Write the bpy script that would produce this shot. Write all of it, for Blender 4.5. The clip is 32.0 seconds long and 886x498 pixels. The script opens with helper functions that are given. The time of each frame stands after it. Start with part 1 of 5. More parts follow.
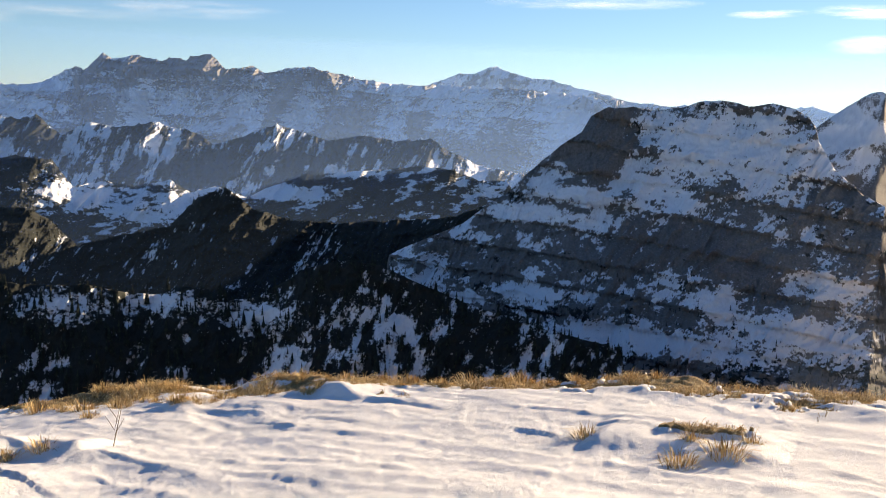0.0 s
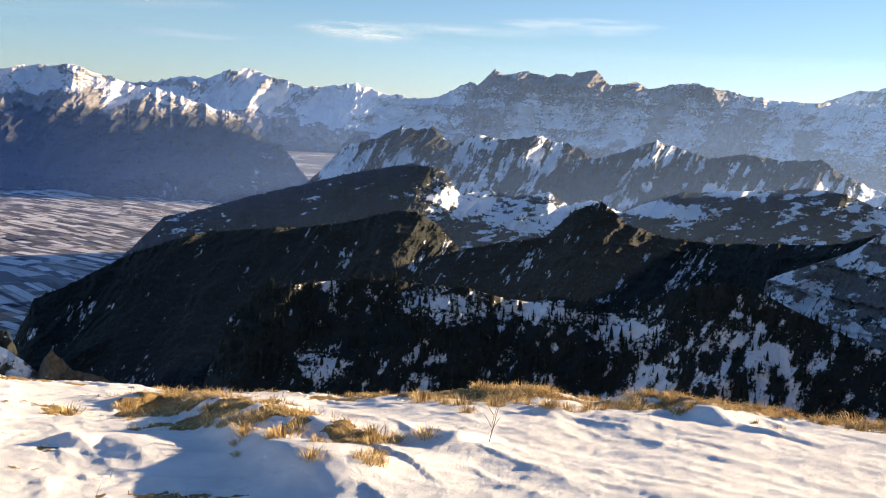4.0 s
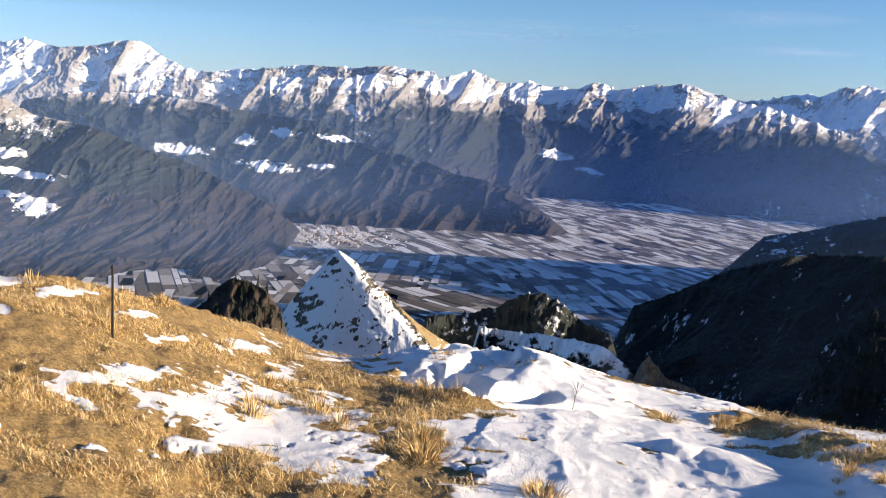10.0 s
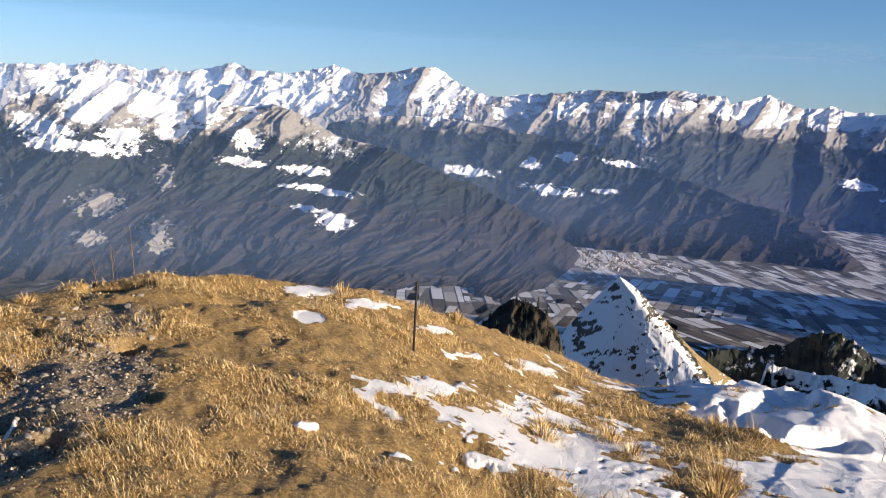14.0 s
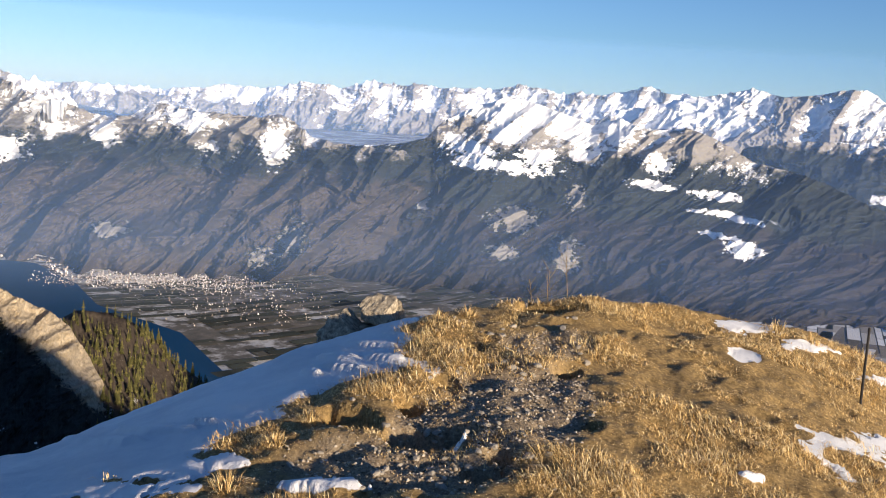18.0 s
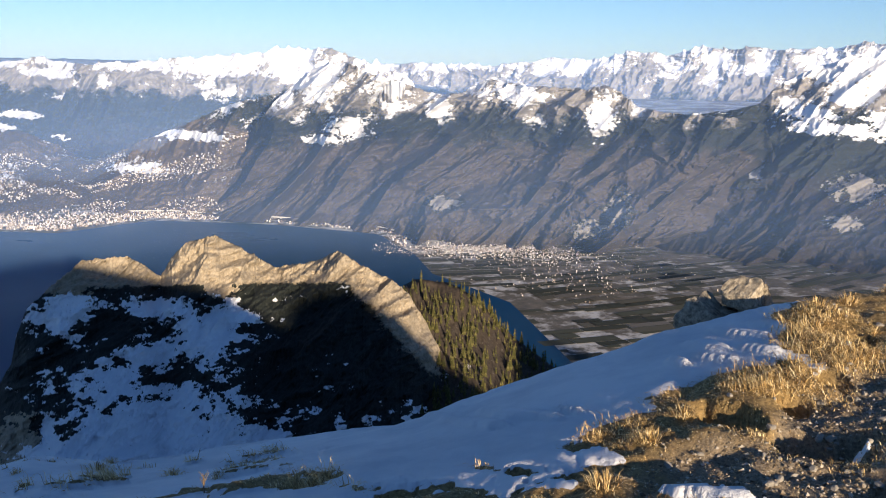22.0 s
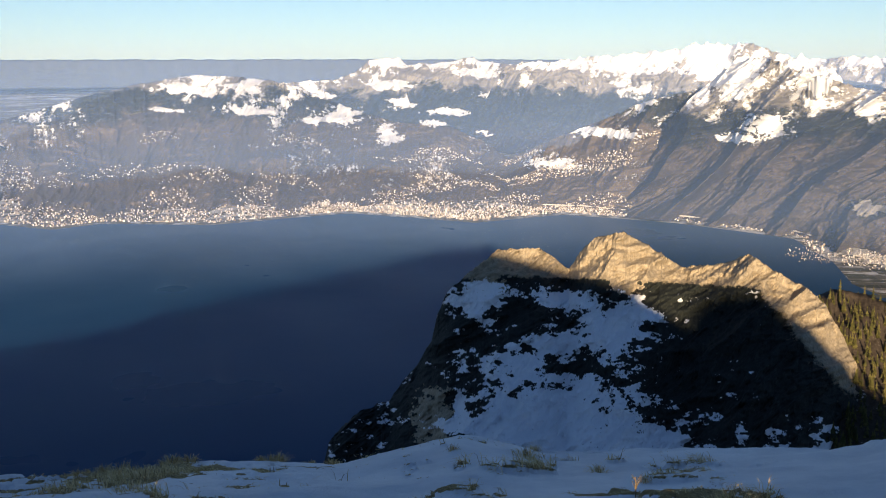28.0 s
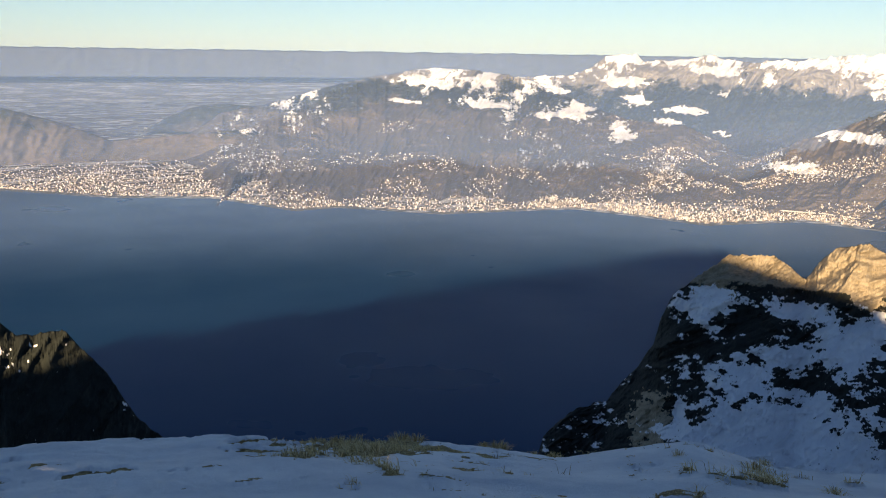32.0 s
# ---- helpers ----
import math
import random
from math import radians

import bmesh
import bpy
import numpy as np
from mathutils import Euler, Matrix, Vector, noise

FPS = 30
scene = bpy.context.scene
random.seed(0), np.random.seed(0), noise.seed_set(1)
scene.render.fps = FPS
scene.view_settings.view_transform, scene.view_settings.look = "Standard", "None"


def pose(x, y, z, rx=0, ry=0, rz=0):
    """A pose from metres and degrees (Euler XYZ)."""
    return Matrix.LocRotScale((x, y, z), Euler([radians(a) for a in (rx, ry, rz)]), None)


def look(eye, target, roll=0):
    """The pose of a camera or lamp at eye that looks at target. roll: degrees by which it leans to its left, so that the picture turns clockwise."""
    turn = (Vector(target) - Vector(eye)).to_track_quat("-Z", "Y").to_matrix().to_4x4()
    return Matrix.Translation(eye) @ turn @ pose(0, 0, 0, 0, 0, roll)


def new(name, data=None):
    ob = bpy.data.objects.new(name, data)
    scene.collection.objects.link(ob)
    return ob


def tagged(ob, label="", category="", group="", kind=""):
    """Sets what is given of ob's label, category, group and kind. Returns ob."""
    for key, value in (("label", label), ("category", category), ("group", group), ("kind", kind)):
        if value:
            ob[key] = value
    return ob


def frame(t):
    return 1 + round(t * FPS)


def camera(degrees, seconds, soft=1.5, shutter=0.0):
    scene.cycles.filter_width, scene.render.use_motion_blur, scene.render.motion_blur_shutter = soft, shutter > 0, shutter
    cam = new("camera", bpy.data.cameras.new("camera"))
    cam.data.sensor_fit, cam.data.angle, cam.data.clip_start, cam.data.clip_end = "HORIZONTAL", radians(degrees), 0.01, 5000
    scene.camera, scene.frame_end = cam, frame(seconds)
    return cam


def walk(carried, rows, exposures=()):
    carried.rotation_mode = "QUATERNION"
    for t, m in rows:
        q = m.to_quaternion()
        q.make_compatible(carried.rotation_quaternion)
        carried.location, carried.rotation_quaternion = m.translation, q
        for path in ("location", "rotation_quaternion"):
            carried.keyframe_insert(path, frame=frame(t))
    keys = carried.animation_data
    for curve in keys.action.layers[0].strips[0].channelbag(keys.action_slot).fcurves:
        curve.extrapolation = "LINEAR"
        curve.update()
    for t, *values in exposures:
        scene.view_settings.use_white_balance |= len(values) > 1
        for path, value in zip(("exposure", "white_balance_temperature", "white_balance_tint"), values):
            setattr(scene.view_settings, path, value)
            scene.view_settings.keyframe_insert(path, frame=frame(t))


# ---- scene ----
# A winter summit above a lake and a wide valley. The summit stands at its true size; spurs and ranges are placed
# to fit the view from the summit, where the walk stays; all beyond the spurs is drawn in to about one thirteenth.
EYE = (0.3, 0.0, 1.65)
FLOOR = -140.0

ROWS = [
    (0, 0.000, -0.500, 173.39, -7.55, 2.25), (0.5, 0.005, -0.490, 170.92, -7.55, 2.57), (1, 0.010, -0.480, 168.46, -7.54, 2.86),
    (1.5, 0.015, -0.470, 165.96, -7.53, 3.06), (2, 0.020, -0.460, 163.43, -7.53, 3.20), (2.5, 0.025, -0.450, 160.87, -7.53, 3.30),
    (3, 0.030, -0.440, 158.26, -7.54, 3.25), (3.5, 0.038, -0.433, 155.46, -7.57, 3.36), (5.5, 0.072, -0.407, 142.85, -8.05, 2.14),
    (6, 0.080, -0.400, 139.99, -8.18, 2.04), (6.5, 0.088, -0.391, 137.22, -8.40, 1.77), (7, 0.096, -0.382, 134.61, -8.59, 1.79),
    (7.5, 0.103, -0.373, 132.07, -8.79, 1.95), (8, 0.111, -0.364, 129.56, -8.92, 2.12), (8.5, 0.119, -0.356, 127.09, -8.93, 2.32),
    (9, 0.127, -0.347, 124.54, -8.81, 2.76), (9.5, 0.134, -0.338, 121.94, -8.67, 3.10), (10, 0.142, -0.329, 119.23, -8.52, 3.21),
    (10.5, 0.150, -0.320, 115.94, -8.36, 2.70), (11, 0.158, -0.303, 112.89, -8.32, 2.60), (11.5, 0.166, -0.287, 110.42, -8.24, 2.62),
    (12, 0.173, -0.270, 108.59, -8.22, 2.32), (12.5, 0.181, -0.253, 107.35, -8.19, 2.25), (13, 0.189, -0.237, 106.41, -8.10, 2.95),
    (13.5, 0.197, -0.220, 105.27, -8.03, 3.50), (14, 0.204, -0.203, 103.29, -8.07, 3.48), (14.5, 0.212, -0.187, 100.35, -8.11, 3.30),
    (15, 0.220, -0.170, 96.81, -8.05, 2.86), (15.5, 0.250, -0.135, 93.12, -7.88, 2.99), (17.5, 0.370, 0.005, 82.26, -7.97, 3.65),
    (18, 0.400, 0.040, 80.48, -8.23, 3.85), (18.5, 0.437, 0.083, 78.44, -8.51, 3.66), (19, 0.473, 0.127, 76.08, -8.79, 3.40),
    (19.5, 0.510, 0.170, 73.33, -9.10, 3.01), (20, 0.547, 0.213, 70.35, -9.43, 2.38), (20.5, 0.583, 0.257, 67.46, -9.77, 1.76),
    (21, 0.620, 0.300, 65.06, -10.08, 1.35), (21.5, 0.627, 0.337, 63.30, -10.38, 1.06), (22, 0.633, 0.373, 62.09, -10.60, 0.94),
    (22.5, 0.640, 0.410, 60.99, -10.73, 0.98), (23, 0.647, 0.447, 59.79, -10.73, 1.02), (23.5, 0.653, 0.483, 57.98, -10.73, 1.00),
    (24, 0.660, 0.520, 55.78, -10.70, 0.94), (24.5, 0.653, 0.530, 53.57, -10.68, 0.73), (26.5, 0.623, 0.570, 48.39, -10.65, 0.70),
    (27, 0.615, 0.580, 46.15, -10.73, 0.65), (27.5, 0.607, 0.590, 42.73, -10.77, 0.17), (28, 0.600, 0.600, 39.05, -10.88, -0.23),
    (28.5, 0.590, 0.600, 36.35, -10.97, -0.33), (29, 0.580, 0.600, 34.86, -10.95, 0.00), (29.5, 0.570, 0.600, 33.45, -10.91, 0.16),
    (30, 0.560, 0.600, 31.98, -10.92, 0.14), (30.5, 0.550, 0.600, 30.54, -11.01, 0.19), (31, 0.540, 0.600, 29.07, -11.13, 0.22),
    (31.5, 0.530, 0.600, 27.63, -11.20, 0.36), (32, 0.520, 0.600, 26.16, -11.19, 0.64),
]
cam = camera(47.19, 32.0, 1.0)


def stance(x, y, az, pitch, lean):
    a, p = radians(az), radians(pitch)
    eye = Vector((x, y, 1.65))
    way = Vector((math.sin(a) * math.cos(p), math.cos(a) * math.cos(p), math.sin(p)))
    return look(eye, eye + way, lean)


walk(cam, [(t, stance(*row)) for t, *row in ROWS],
     [(0, 1.27, 7000, 10), (3, 1.45, 7500, 10), (6, 1.5, 6750, 10), (13, 0.97, 5950, 10), (19, 0.86, 6000, 10), (24, 0.84, 6200, 10), (32, 0.93, 7950, 10)])

# ---- light ----
SUN_AZ, SUN_EL = 219.4, 10.8
world = bpy.data.worlds.new("winter_sky")
scene.world = world
world.use_nodes = True
wn = world.node_tree.nodes
sky = wn.new("ShaderNodeTexSky")
sky.sky_type, sky.sun_disc = "NISHITA", False
sky.sun_elevation, sky.sun_rotation = radians(SUN_EL), radians(SUN_AZ)
sky.altitude, sky.air_density, sky.dust_density, sky.ozone_density = 2100, 1.0, 0.35, 3.5
tint = wn.new("ShaderNodeMix")
tint.data_type, tint.blend_type = "RGBA", "MULTIPLY"
tint.inputs[0].default_value, tint.inputs[7].default_value = 1.0, (0.985, 0.985, 1.055, 1)
world.node_tree.links.new(sky.outputs[0], tint.inputs[6])
world.node_tree.links.new(tint.outputs[2], wn["Background"].inputs[0])
wn["Background"].inputs[1].default_value = 0.066
sun = new("sun", bpy.data.lights.new("sun", "SUN"))
sun.data.energy, sun.data.angle, sun.data.color = 5.0, radians(0.9), (1.0, 0.78, 0.53)
sun.matrix_world = look((math.sin(radians(SUN_AZ)) * 3000, math.cos(radians(SUN_AZ)) * 3000,
                         3000 * math.tan(radians(SUN_EL))), (0, 0, 0))


# ---- numbers and noise ----
def hash2(ix, iy, seed):
    h = (ix.astype(np.int64) * 374761393 + iy.astype(np.int64) * 668265263 + seed * 974634777) & 0xFFFFFFFF
    h = ((h ^ (h >> 13)) * 1274126177) & 0xFFFFFFFF
    h = h ^ (h >> 16)
    return (h & 0xFFFFF) / float(0xFFFFF)


def vnoise(x, y, seed=0):
    ix, iy = np.floor(x), np.floor(y)
    fx, fy = x - ix, y - iy
    fx, fy = fx * fx * fx * (fx * (6 * fx - 15) + 10), fy * fy * fy * (fy * (6 * fy - 15) + 10)
    a, b = hash2(ix, iy, seed), hash2(ix + 1, iy, seed)
    c, d = hash2(ix, iy + 1, seed), hash2(ix + 1, iy + 1, seed)
    return (a + (b - a) * fx) * (1 - fy) + (c + (d - c) * fx) * fy


def fbm(x, y, octaves=5, seed=0, gain=0.5):
    out, amp, tot = 0, 1.0, 0
    for o in range(octaves):
        out = out + amp * (vnoise(x, y, seed + o) * 2 - 1)
        tot, amp = tot + amp, amp * gain
        x, y = x * 2.03 * 0.8 - y * 2.03 * 0.6, x * 2.03 * 0.6 + y * 2.03 * 0.8
    return out / tot


def ridged(x, y, octaves=5, seed=0, gain=0.55):
    out, amp, tot, w = 0, 1.0, 0, 1.0
    for o in range(octaves):
        n = 1 - np.abs(vnoise(x, y, seed + o) * 2 - 1)
        n = n * n * w
        out = out + amp * n
        w = np.clip(n * 1.8, 0, 1)
        tot, amp = tot + amp, amp * gain
        x, y = x * 2.1 * 0.92 - y * 2.1 * 0.39, x * 2.1 * 0.39 + y * 2.1 * 0.92
    return out / tot


def sstep(a, b, x):
    t = np.clip((x - a) / (b - a), 0, 1)
    return t * t * (3 - 2 * t)


def along(points, az):
    """A profile, given as (bearing, value) pairs, at the bearings az; a number stays as it is."""
    if isinstance(points, (int, float)):
        return np.full_like(az, float(points))
    return np.interp(az, [p[0] for p in points], [p[1] for p in points])


# ---- materials ----
def material(name):
    m = bpy.data.materials.new(name)
    m.use_nodes = True
    t = m.node_tree
    return m, t, t.nodes["Principled BSDF"]


def node(t, kind, at=None, **inputs):
    n = t.nodes.new("ShaderNode" + kind)
    for k, v in (at or {}).items():
        setattr(n, k, v)
    for k, v in inputs.items():
        key = k.replace("_", " ")
        if isinstance(v, bpy.types.NodeSocket):
            t.links.new(v, n.inputs[key])
        else:
            n.inputs[key].default_value = v
    return n


def mixc(t, fac, a, b):
    n = t.nodes.new("ShaderNodeMix")
    n.data_type = "RGBA"
    for sock, v in ((n.inputs[0], fac), (n.inputs[6], a), (n.inputs[7], b)):
        if isinstance(v, bpy.types.NodeSocket):
            t.links.new(v, sock)
        else:
            sock.default_value = v
    return n.outputs[2]


def ramp(t, fac, stops):
    n = t.nodes.new("ShaderNodeValToRGB")
    t.links.new(fac, n.inputs[0])
    e = n.color_ramp.elements
    while len(e) < len(stops):
        e.new(0.5)
    for i, (p, c) in enumerate(stops):
        e[i].position, e[i].color = p, (*c, 1) if len(c) == 3 else c
    return n.outputs[0]


def maths(t, op, a, b=0.0):
    n = t.nodes.new("ShaderNodeMath")
    n.operation = op
    for i, v in enumerate((a, b)):
        if isinstance(v, bpy.types.NodeSocket):
            t.links.new(v, n.inputs[i])
        else:
            n.inputs[i].default_value = v
    return n.outputs[0]


def coords(t):
    return t.nodes.new("ShaderNodeTexCoord").outputs["Object"]


def tex_noise(t, vec, scale, detail=6, rough=0.6):
    return node(t, "TexNoise", Vector=vec, Scale=scale, Detail=detail, Roughness=rough).outputs["Fac"]


ROCK_GREY = ((0.16, 0.155, 0.15), (0.30, 0.285, 0.27))
ROCK_TAN = ((0.19, 0.155, 0.108), (0.44, 0.375, 0.28))
# Dark conifers, and the tone for shade on crags and cliff.
DARK_WOOD_AND_SHADE = ((0.011, 0.016, 0.017), (0.034, 0.038, 0.034))
WOOD_BARE = ((0.015, 0.0145, 0.017), (0.045, 0.038, 0.036))


def mountain_material(name, size, rock_a, rock_b, wood_a, wood_b, snow=(0.80, 0.82, 0.86)):
    """Rock, wood and snow, laid where the mesh's own cover says, broken up at the grain `size` (metres)."""
    m, t, b = material(name)
    v = coords(t)
    fine, mid = tex_noise(t, v, 1 / size, 8, 0.7), tex_noise(t, v, 0.18 / size, 6, 0.6)
    rock = mixc(t, ramp(t, fine, [(0.3, (0, 0, 0)), (0.7, (1, 1, 1))]), (*rock_a, 1), (*rock_b, 1))
    wood = mixc(t, ramp(t, fine, [(0.35, (0, 0, 0)), (0.65, (1, 1, 1))]), (*wood_a, 1), (*wood_b, 1))
    dark = mixc(t, fine, (*DARK_WOOD_AND_SHADE[0], 1), (*DARK_WOOD_AND_SHADE[1], 1))
    at_snow, at_wood = (node(t, "Attribute", {"attribute_name": k}).outputs["Fac"] for k in ("snow", "wood"))
    fuzz = maths(t, "MULTIPLY", maths(t, "SUBTRACT", fine, 0.5), 0.9)
    fuzz = maths(t, "ADD", fuzz, maths(t, "MULTIPLY", maths(t, "SUBTRACT", mid, 0.5), 0.5))
    s = ramp(t, maths(t, "ADD", at_snow, fuzz), [(0.40, (0, 0, 0)), (0.60, (1, 1, 1))])
    wood = mixc(t, ramp(t, maths(t, "ADD", at_wood, maths(t, "MULTIPLY", fuzz, 0.5)), [(0.78, (0, 0, 0)), (0.95, (1, 1, 1))]), dark, wood)
    w = ramp(t, maths(t, "ADD", at_wood, fuzz), [(0.42, (0, 0, 0)), (0.58, (1, 1, 1))])
    ground = mixc(t, w, rock, wood)
    t.links.new(mixc(t, s, ground, (*snow, 1)), b.inputs["Base Color"])
    b.inputs["Roughness"].default_value = 0.85
    b.inputs["Specular IOR Level"].default_value = 0.15
    bump = node(t, "Bump", Strength=0.35, Distance=size * 0.4, Height=fine)
    t.links.new(bump.outputs[0], b.inputs["Normal"])
    return m


mat_far = mountain_material("far_alps", 6.0, *ROCK_GREY, *WOOD_BARE)
mat_mid = mountain_material("mid_alps", 2.0, *ROCK_GREY, *WOOD_BARE)
# Distance haze put into the land colour as pale blue.
mat_plateau_hazed = mountain_material("hazed_plateau_land", 25.0, (0.2, 0.2, 0.2), (0.3, 0.3, 0.3), (0.15, 0.175, 0.20), (0.22, 0.25, 0.285))
mat_slope = mountain_material("bare_wood_range", 2.0, *ROCK_GREY, (0.036, 0.031, 0.029), (0.095, 0.080, 0.071))
mat_wooded = mountain_material("wooded_range", 1.1, *ROCK_GREY, *DARK_WOOD_AND_SHADE)
mat_near = mountain_material("near_massif", 0.7, (0.10, 0.095, 0.09), (0.22, 0.21, 0.20), *DARK_WOOD_AND_SHADE)
mat_hills = mountain_material("brown_hills", 1.8, *ROCK_GREY, (0.06, 0.052, 0.046), (0.14, 0.115, 0.098))
mat_brown = mountain_material("bare_brown_wood", 0.6, (0.05, 0.042, 0.034), (0.09, 0.075, 0.06), (0.035, 0.028, 0.022), (0.07, 0.056, 0.044))
mat_pyramid = mountain_material("pyramid_snow", 0.5, (0.05, 0.045, 0.04), (0.16, 0.14, 0.115), (0.20, 0.145, 0.07), (0.40, 0.30, 0.15))
mat_cliff = mountain_material("dark_cliff", 0.5, (0.06, 0.05, 0.04), (0.20, 0.165, 0.12), *DARK_WOOD_AND_SHADE)
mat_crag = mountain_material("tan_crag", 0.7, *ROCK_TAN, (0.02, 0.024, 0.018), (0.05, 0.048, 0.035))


# ---- meshes ----
def sheet(name, P, mat, attrs=None, smooth=True):
    """A mesh object from a grid of points, rows by columns, with named values on its points."""
    rows, cols = P.shape[:2]
    me = bpy.data.meshes.new(name)
    me.vertices.add(rows * cols)
    me.vertices.foreach_set("co", P.reshape(-1).astype(np.float32))
    i = np.arange(rows * cols).reshape(rows, cols)
    quads = np.stack([i[:-1, :-1], i[:-1, 1:], i[1:, 1:], i[1:, :-1]], -1).reshape(-1)
    n = len(quads) // 4
    me.loops.add(len(quads))
    me.loops.foreach_set("vertex_index", quads.astype(np.int32))
    me.polygons.add(n)
    me.polygons.foreach_set("loop_start", (np.arange(n) * 4).astype(np.int32))
    me.polygons.foreach_set("use_smooth", np.full(n, smooth))
    for key, val in (attrs or {}).items():
        a = me.attributes.new(key, "FLOAT", "POINT")
        a.data.foreach_set("value", np.broadcast_to(val, (rows, cols)).reshape(-1).astype(np.float32))
    me.update(calc_edges=True)
    me.validate()
    me.materials.append(mat)
    return new(name, me)


def steepness(P):
    du, dv = np.gradient(P, axis=1), np.gradient(P, axis=0)
    n = np.cross(du, dv)
    n /= np.linalg.norm(n, axis=2, keepdims=True) + 1e-9
    return np.abs(n[..., 2]), n


GRID = {}


def blurred(values, width):
    if width < 1:
        return values
    k = np.exp(-0.5 * (np.arange(-3 * width, 3 * width + 1) / width) ** 2)
    return np.convolve(np.pad(values, 3 * width, mode="edge"), k / k.sum(), mode="valid")


def carved(az, el, spacing, slant, seed, iso=0.3, octaves=6, gain=0.55):
    """Branching ribs and gullies on a slope, about -0.5 to 0.5: their spacing in degrees, the way they lean as they fall,
    and how lumpy (iso 1) or drawn out down the slope (iso 0) they are."""
    u, w = (az - slant * el) / spacing, el / spacing
    u, w = u + 0.55 * fbm(u * 0.5, w * 0.5, 3, seed + 7), w + 0.4 * fbm(u * 0.5 + 9, w * 0.5, 3, seed + 8)
    out, amp, tot = 0, 1.0, 0
    for o in range(octaves):
        drawn = min(1.0, iso + 0.16 * o)
        n = 1 - np.abs(2 * vnoise(u, w * (0.28 + 0.72 * drawn), seed + 20 + o) - 1)
        out, tot = out + amp * (n - 0.68), tot + amp * 0.62
        lean = (0.6 if o % 2 else -0.5) * (1 - 0.5 * iso)
        u, w = u * 1.95 + 0.35 * (n - 0.5) + lean * w + 3.3, w * 1.95 + 1.7
        amp *= gain
    return out / tot


def mountain(name, label, crest, dist, foot, mat, cover, rows=60, step=0.06, seed=1, spacing=2.0, slant=0.4, depth=0.6, iso=0.4,
             jag=0.0, foot_dist=None, back=0.5, margin=3.0, gain=0.55, bend=None, keel=1.0, strata=None, power=1.0):
    """A range seen from the summit: its crest line (bearing, elevation angle) at a distance, its front falling to a
    foot at that elevation angle, its back falling behind. Ribs stand out from the front by depth times their spacing;
    keel: how far buttresses stand out under the peaks of the crest; strata: ledges (strength, per degree, tilt)."""
    foot0, foot1 = (along(foot, np.array([c[0]]))[0] for c in (crest[0], crest[-1]))
    full = [(crest[0][0] - margin, min(foot0, crest[0][1] - 1.5)), *crest, (crest[-1][0] + margin, min(foot1, crest[-1][1] - 1.5))]
    az = np.arange(full[0][0], full[-1][0], step)
    rc = along(dist, az)
    ce = along(full, az)
    ce = ce + jag * (ridged(az * 1.9, az * 0 + seed, 5, seed, 0.62) - 0.4)
    fe = np.minimum(along(foot, az), ce - 0.2)
    rf = (EYE[2] - FLOOR + 2) / np.tan(np.radians(-fe)) if foot_dist is None else along(foot_dist, az)
    rf = np.minimum(rf, rc * 0.97)
    nb = max(4, rows // 14)
    v = np.concatenate([np.linspace(0, 1, rows) ** 0.9, 1 + np.linspace(0, 1, nb + 1)[1:]])[:, None]
    fr, over = np.clip(v, 0, 1), np.clip(v - 1, 0, 1)
    A = az[None, :] + 0 * fr
    E = fe + (ce - fe) * fr
    r = rf + (rc - rf) * fr ** power
    g = carved(A, E, spacing, slant, seed, iso, 6, gain)
    s = spacing * 1.3
    big = 0.7 * fbm(A / s * 0.9, E / s * 1.3, 5, seed + 80, 0.62) + 0.55 * fbm(A / s * 4.5, E / s * 6.5, 4, seed + 90, 0.65)
    peaks = blurred(ce, int(0.25 * spacing / step)) - blurred(ce, int(1.6 * spacing / step))
    under = np.interp(A + slant * (ce - E), az, peaks) * np.exp(-(ce - E) / (2.2 * spacing))
    out = radians(spacing) * depth * (g + 0.12 * big) + radians(1) * keel * np.clip(under, -1.5, 1.5)
    if strata:
        strong, per, tilt = strata
        phase = (E + tilt * (A - az.mean()) + 0.35 * big) * per
        out = out + strong * radians(1 / per) * (0.5 - (phase - np.floor(phase)) ** 2)
    r = r * (1 - out) + over * back * rc * 0.25
    z = r * np.tan(np.radians(E)) - over * back * rc * 0.2
    if bend:
        k = 1 + bend(A, np.degrees(np.arctan2(z, r))) / r
        r, z = r * k, z * k
    B = np.radians(A)
    P = np.stack([EYE[0] + r * np.sin(B), EYE[1] + r * np.cos(B), EYE[2] + z], -1)
    up, nrm = steepness(P)
    el = np.degrees(np.arctan2(z, r))
    snow, wood = cover(A, el, fr + 0 * r, up, big, g)
    GRID[name] = (P, snow, wood, v, el)
    ob = sheet(name, P, mat, {"snow": snow, "wood": wood})
    return tagged(ob, label, "mountain", "mountain ranges", "structure")


def fields_of(places, az, el, ragged, seed=55):
    """How far inside any of the places (bearing, elevation angle, half width, half height) a point lies, frayed."""
    rag, rag2 = fbm(az * 1.6, el * 2.6, 5, seed, 0.65), fbm(az * 5.0, el * 8.0, 4, seed + 2, 0.65)
    out = np.full_like(az, -9.0)
    for a, e, da, de in places:
        d = np.hypot((az - a + 0.9 * da * rag * ragged) / da, (el - e + 1.2 * de * rag * ragged + (az - a) * 0.08) / de) + 0.9 * rag2 * ragged
        out = np.maximum(out, 1 - d)
    return out


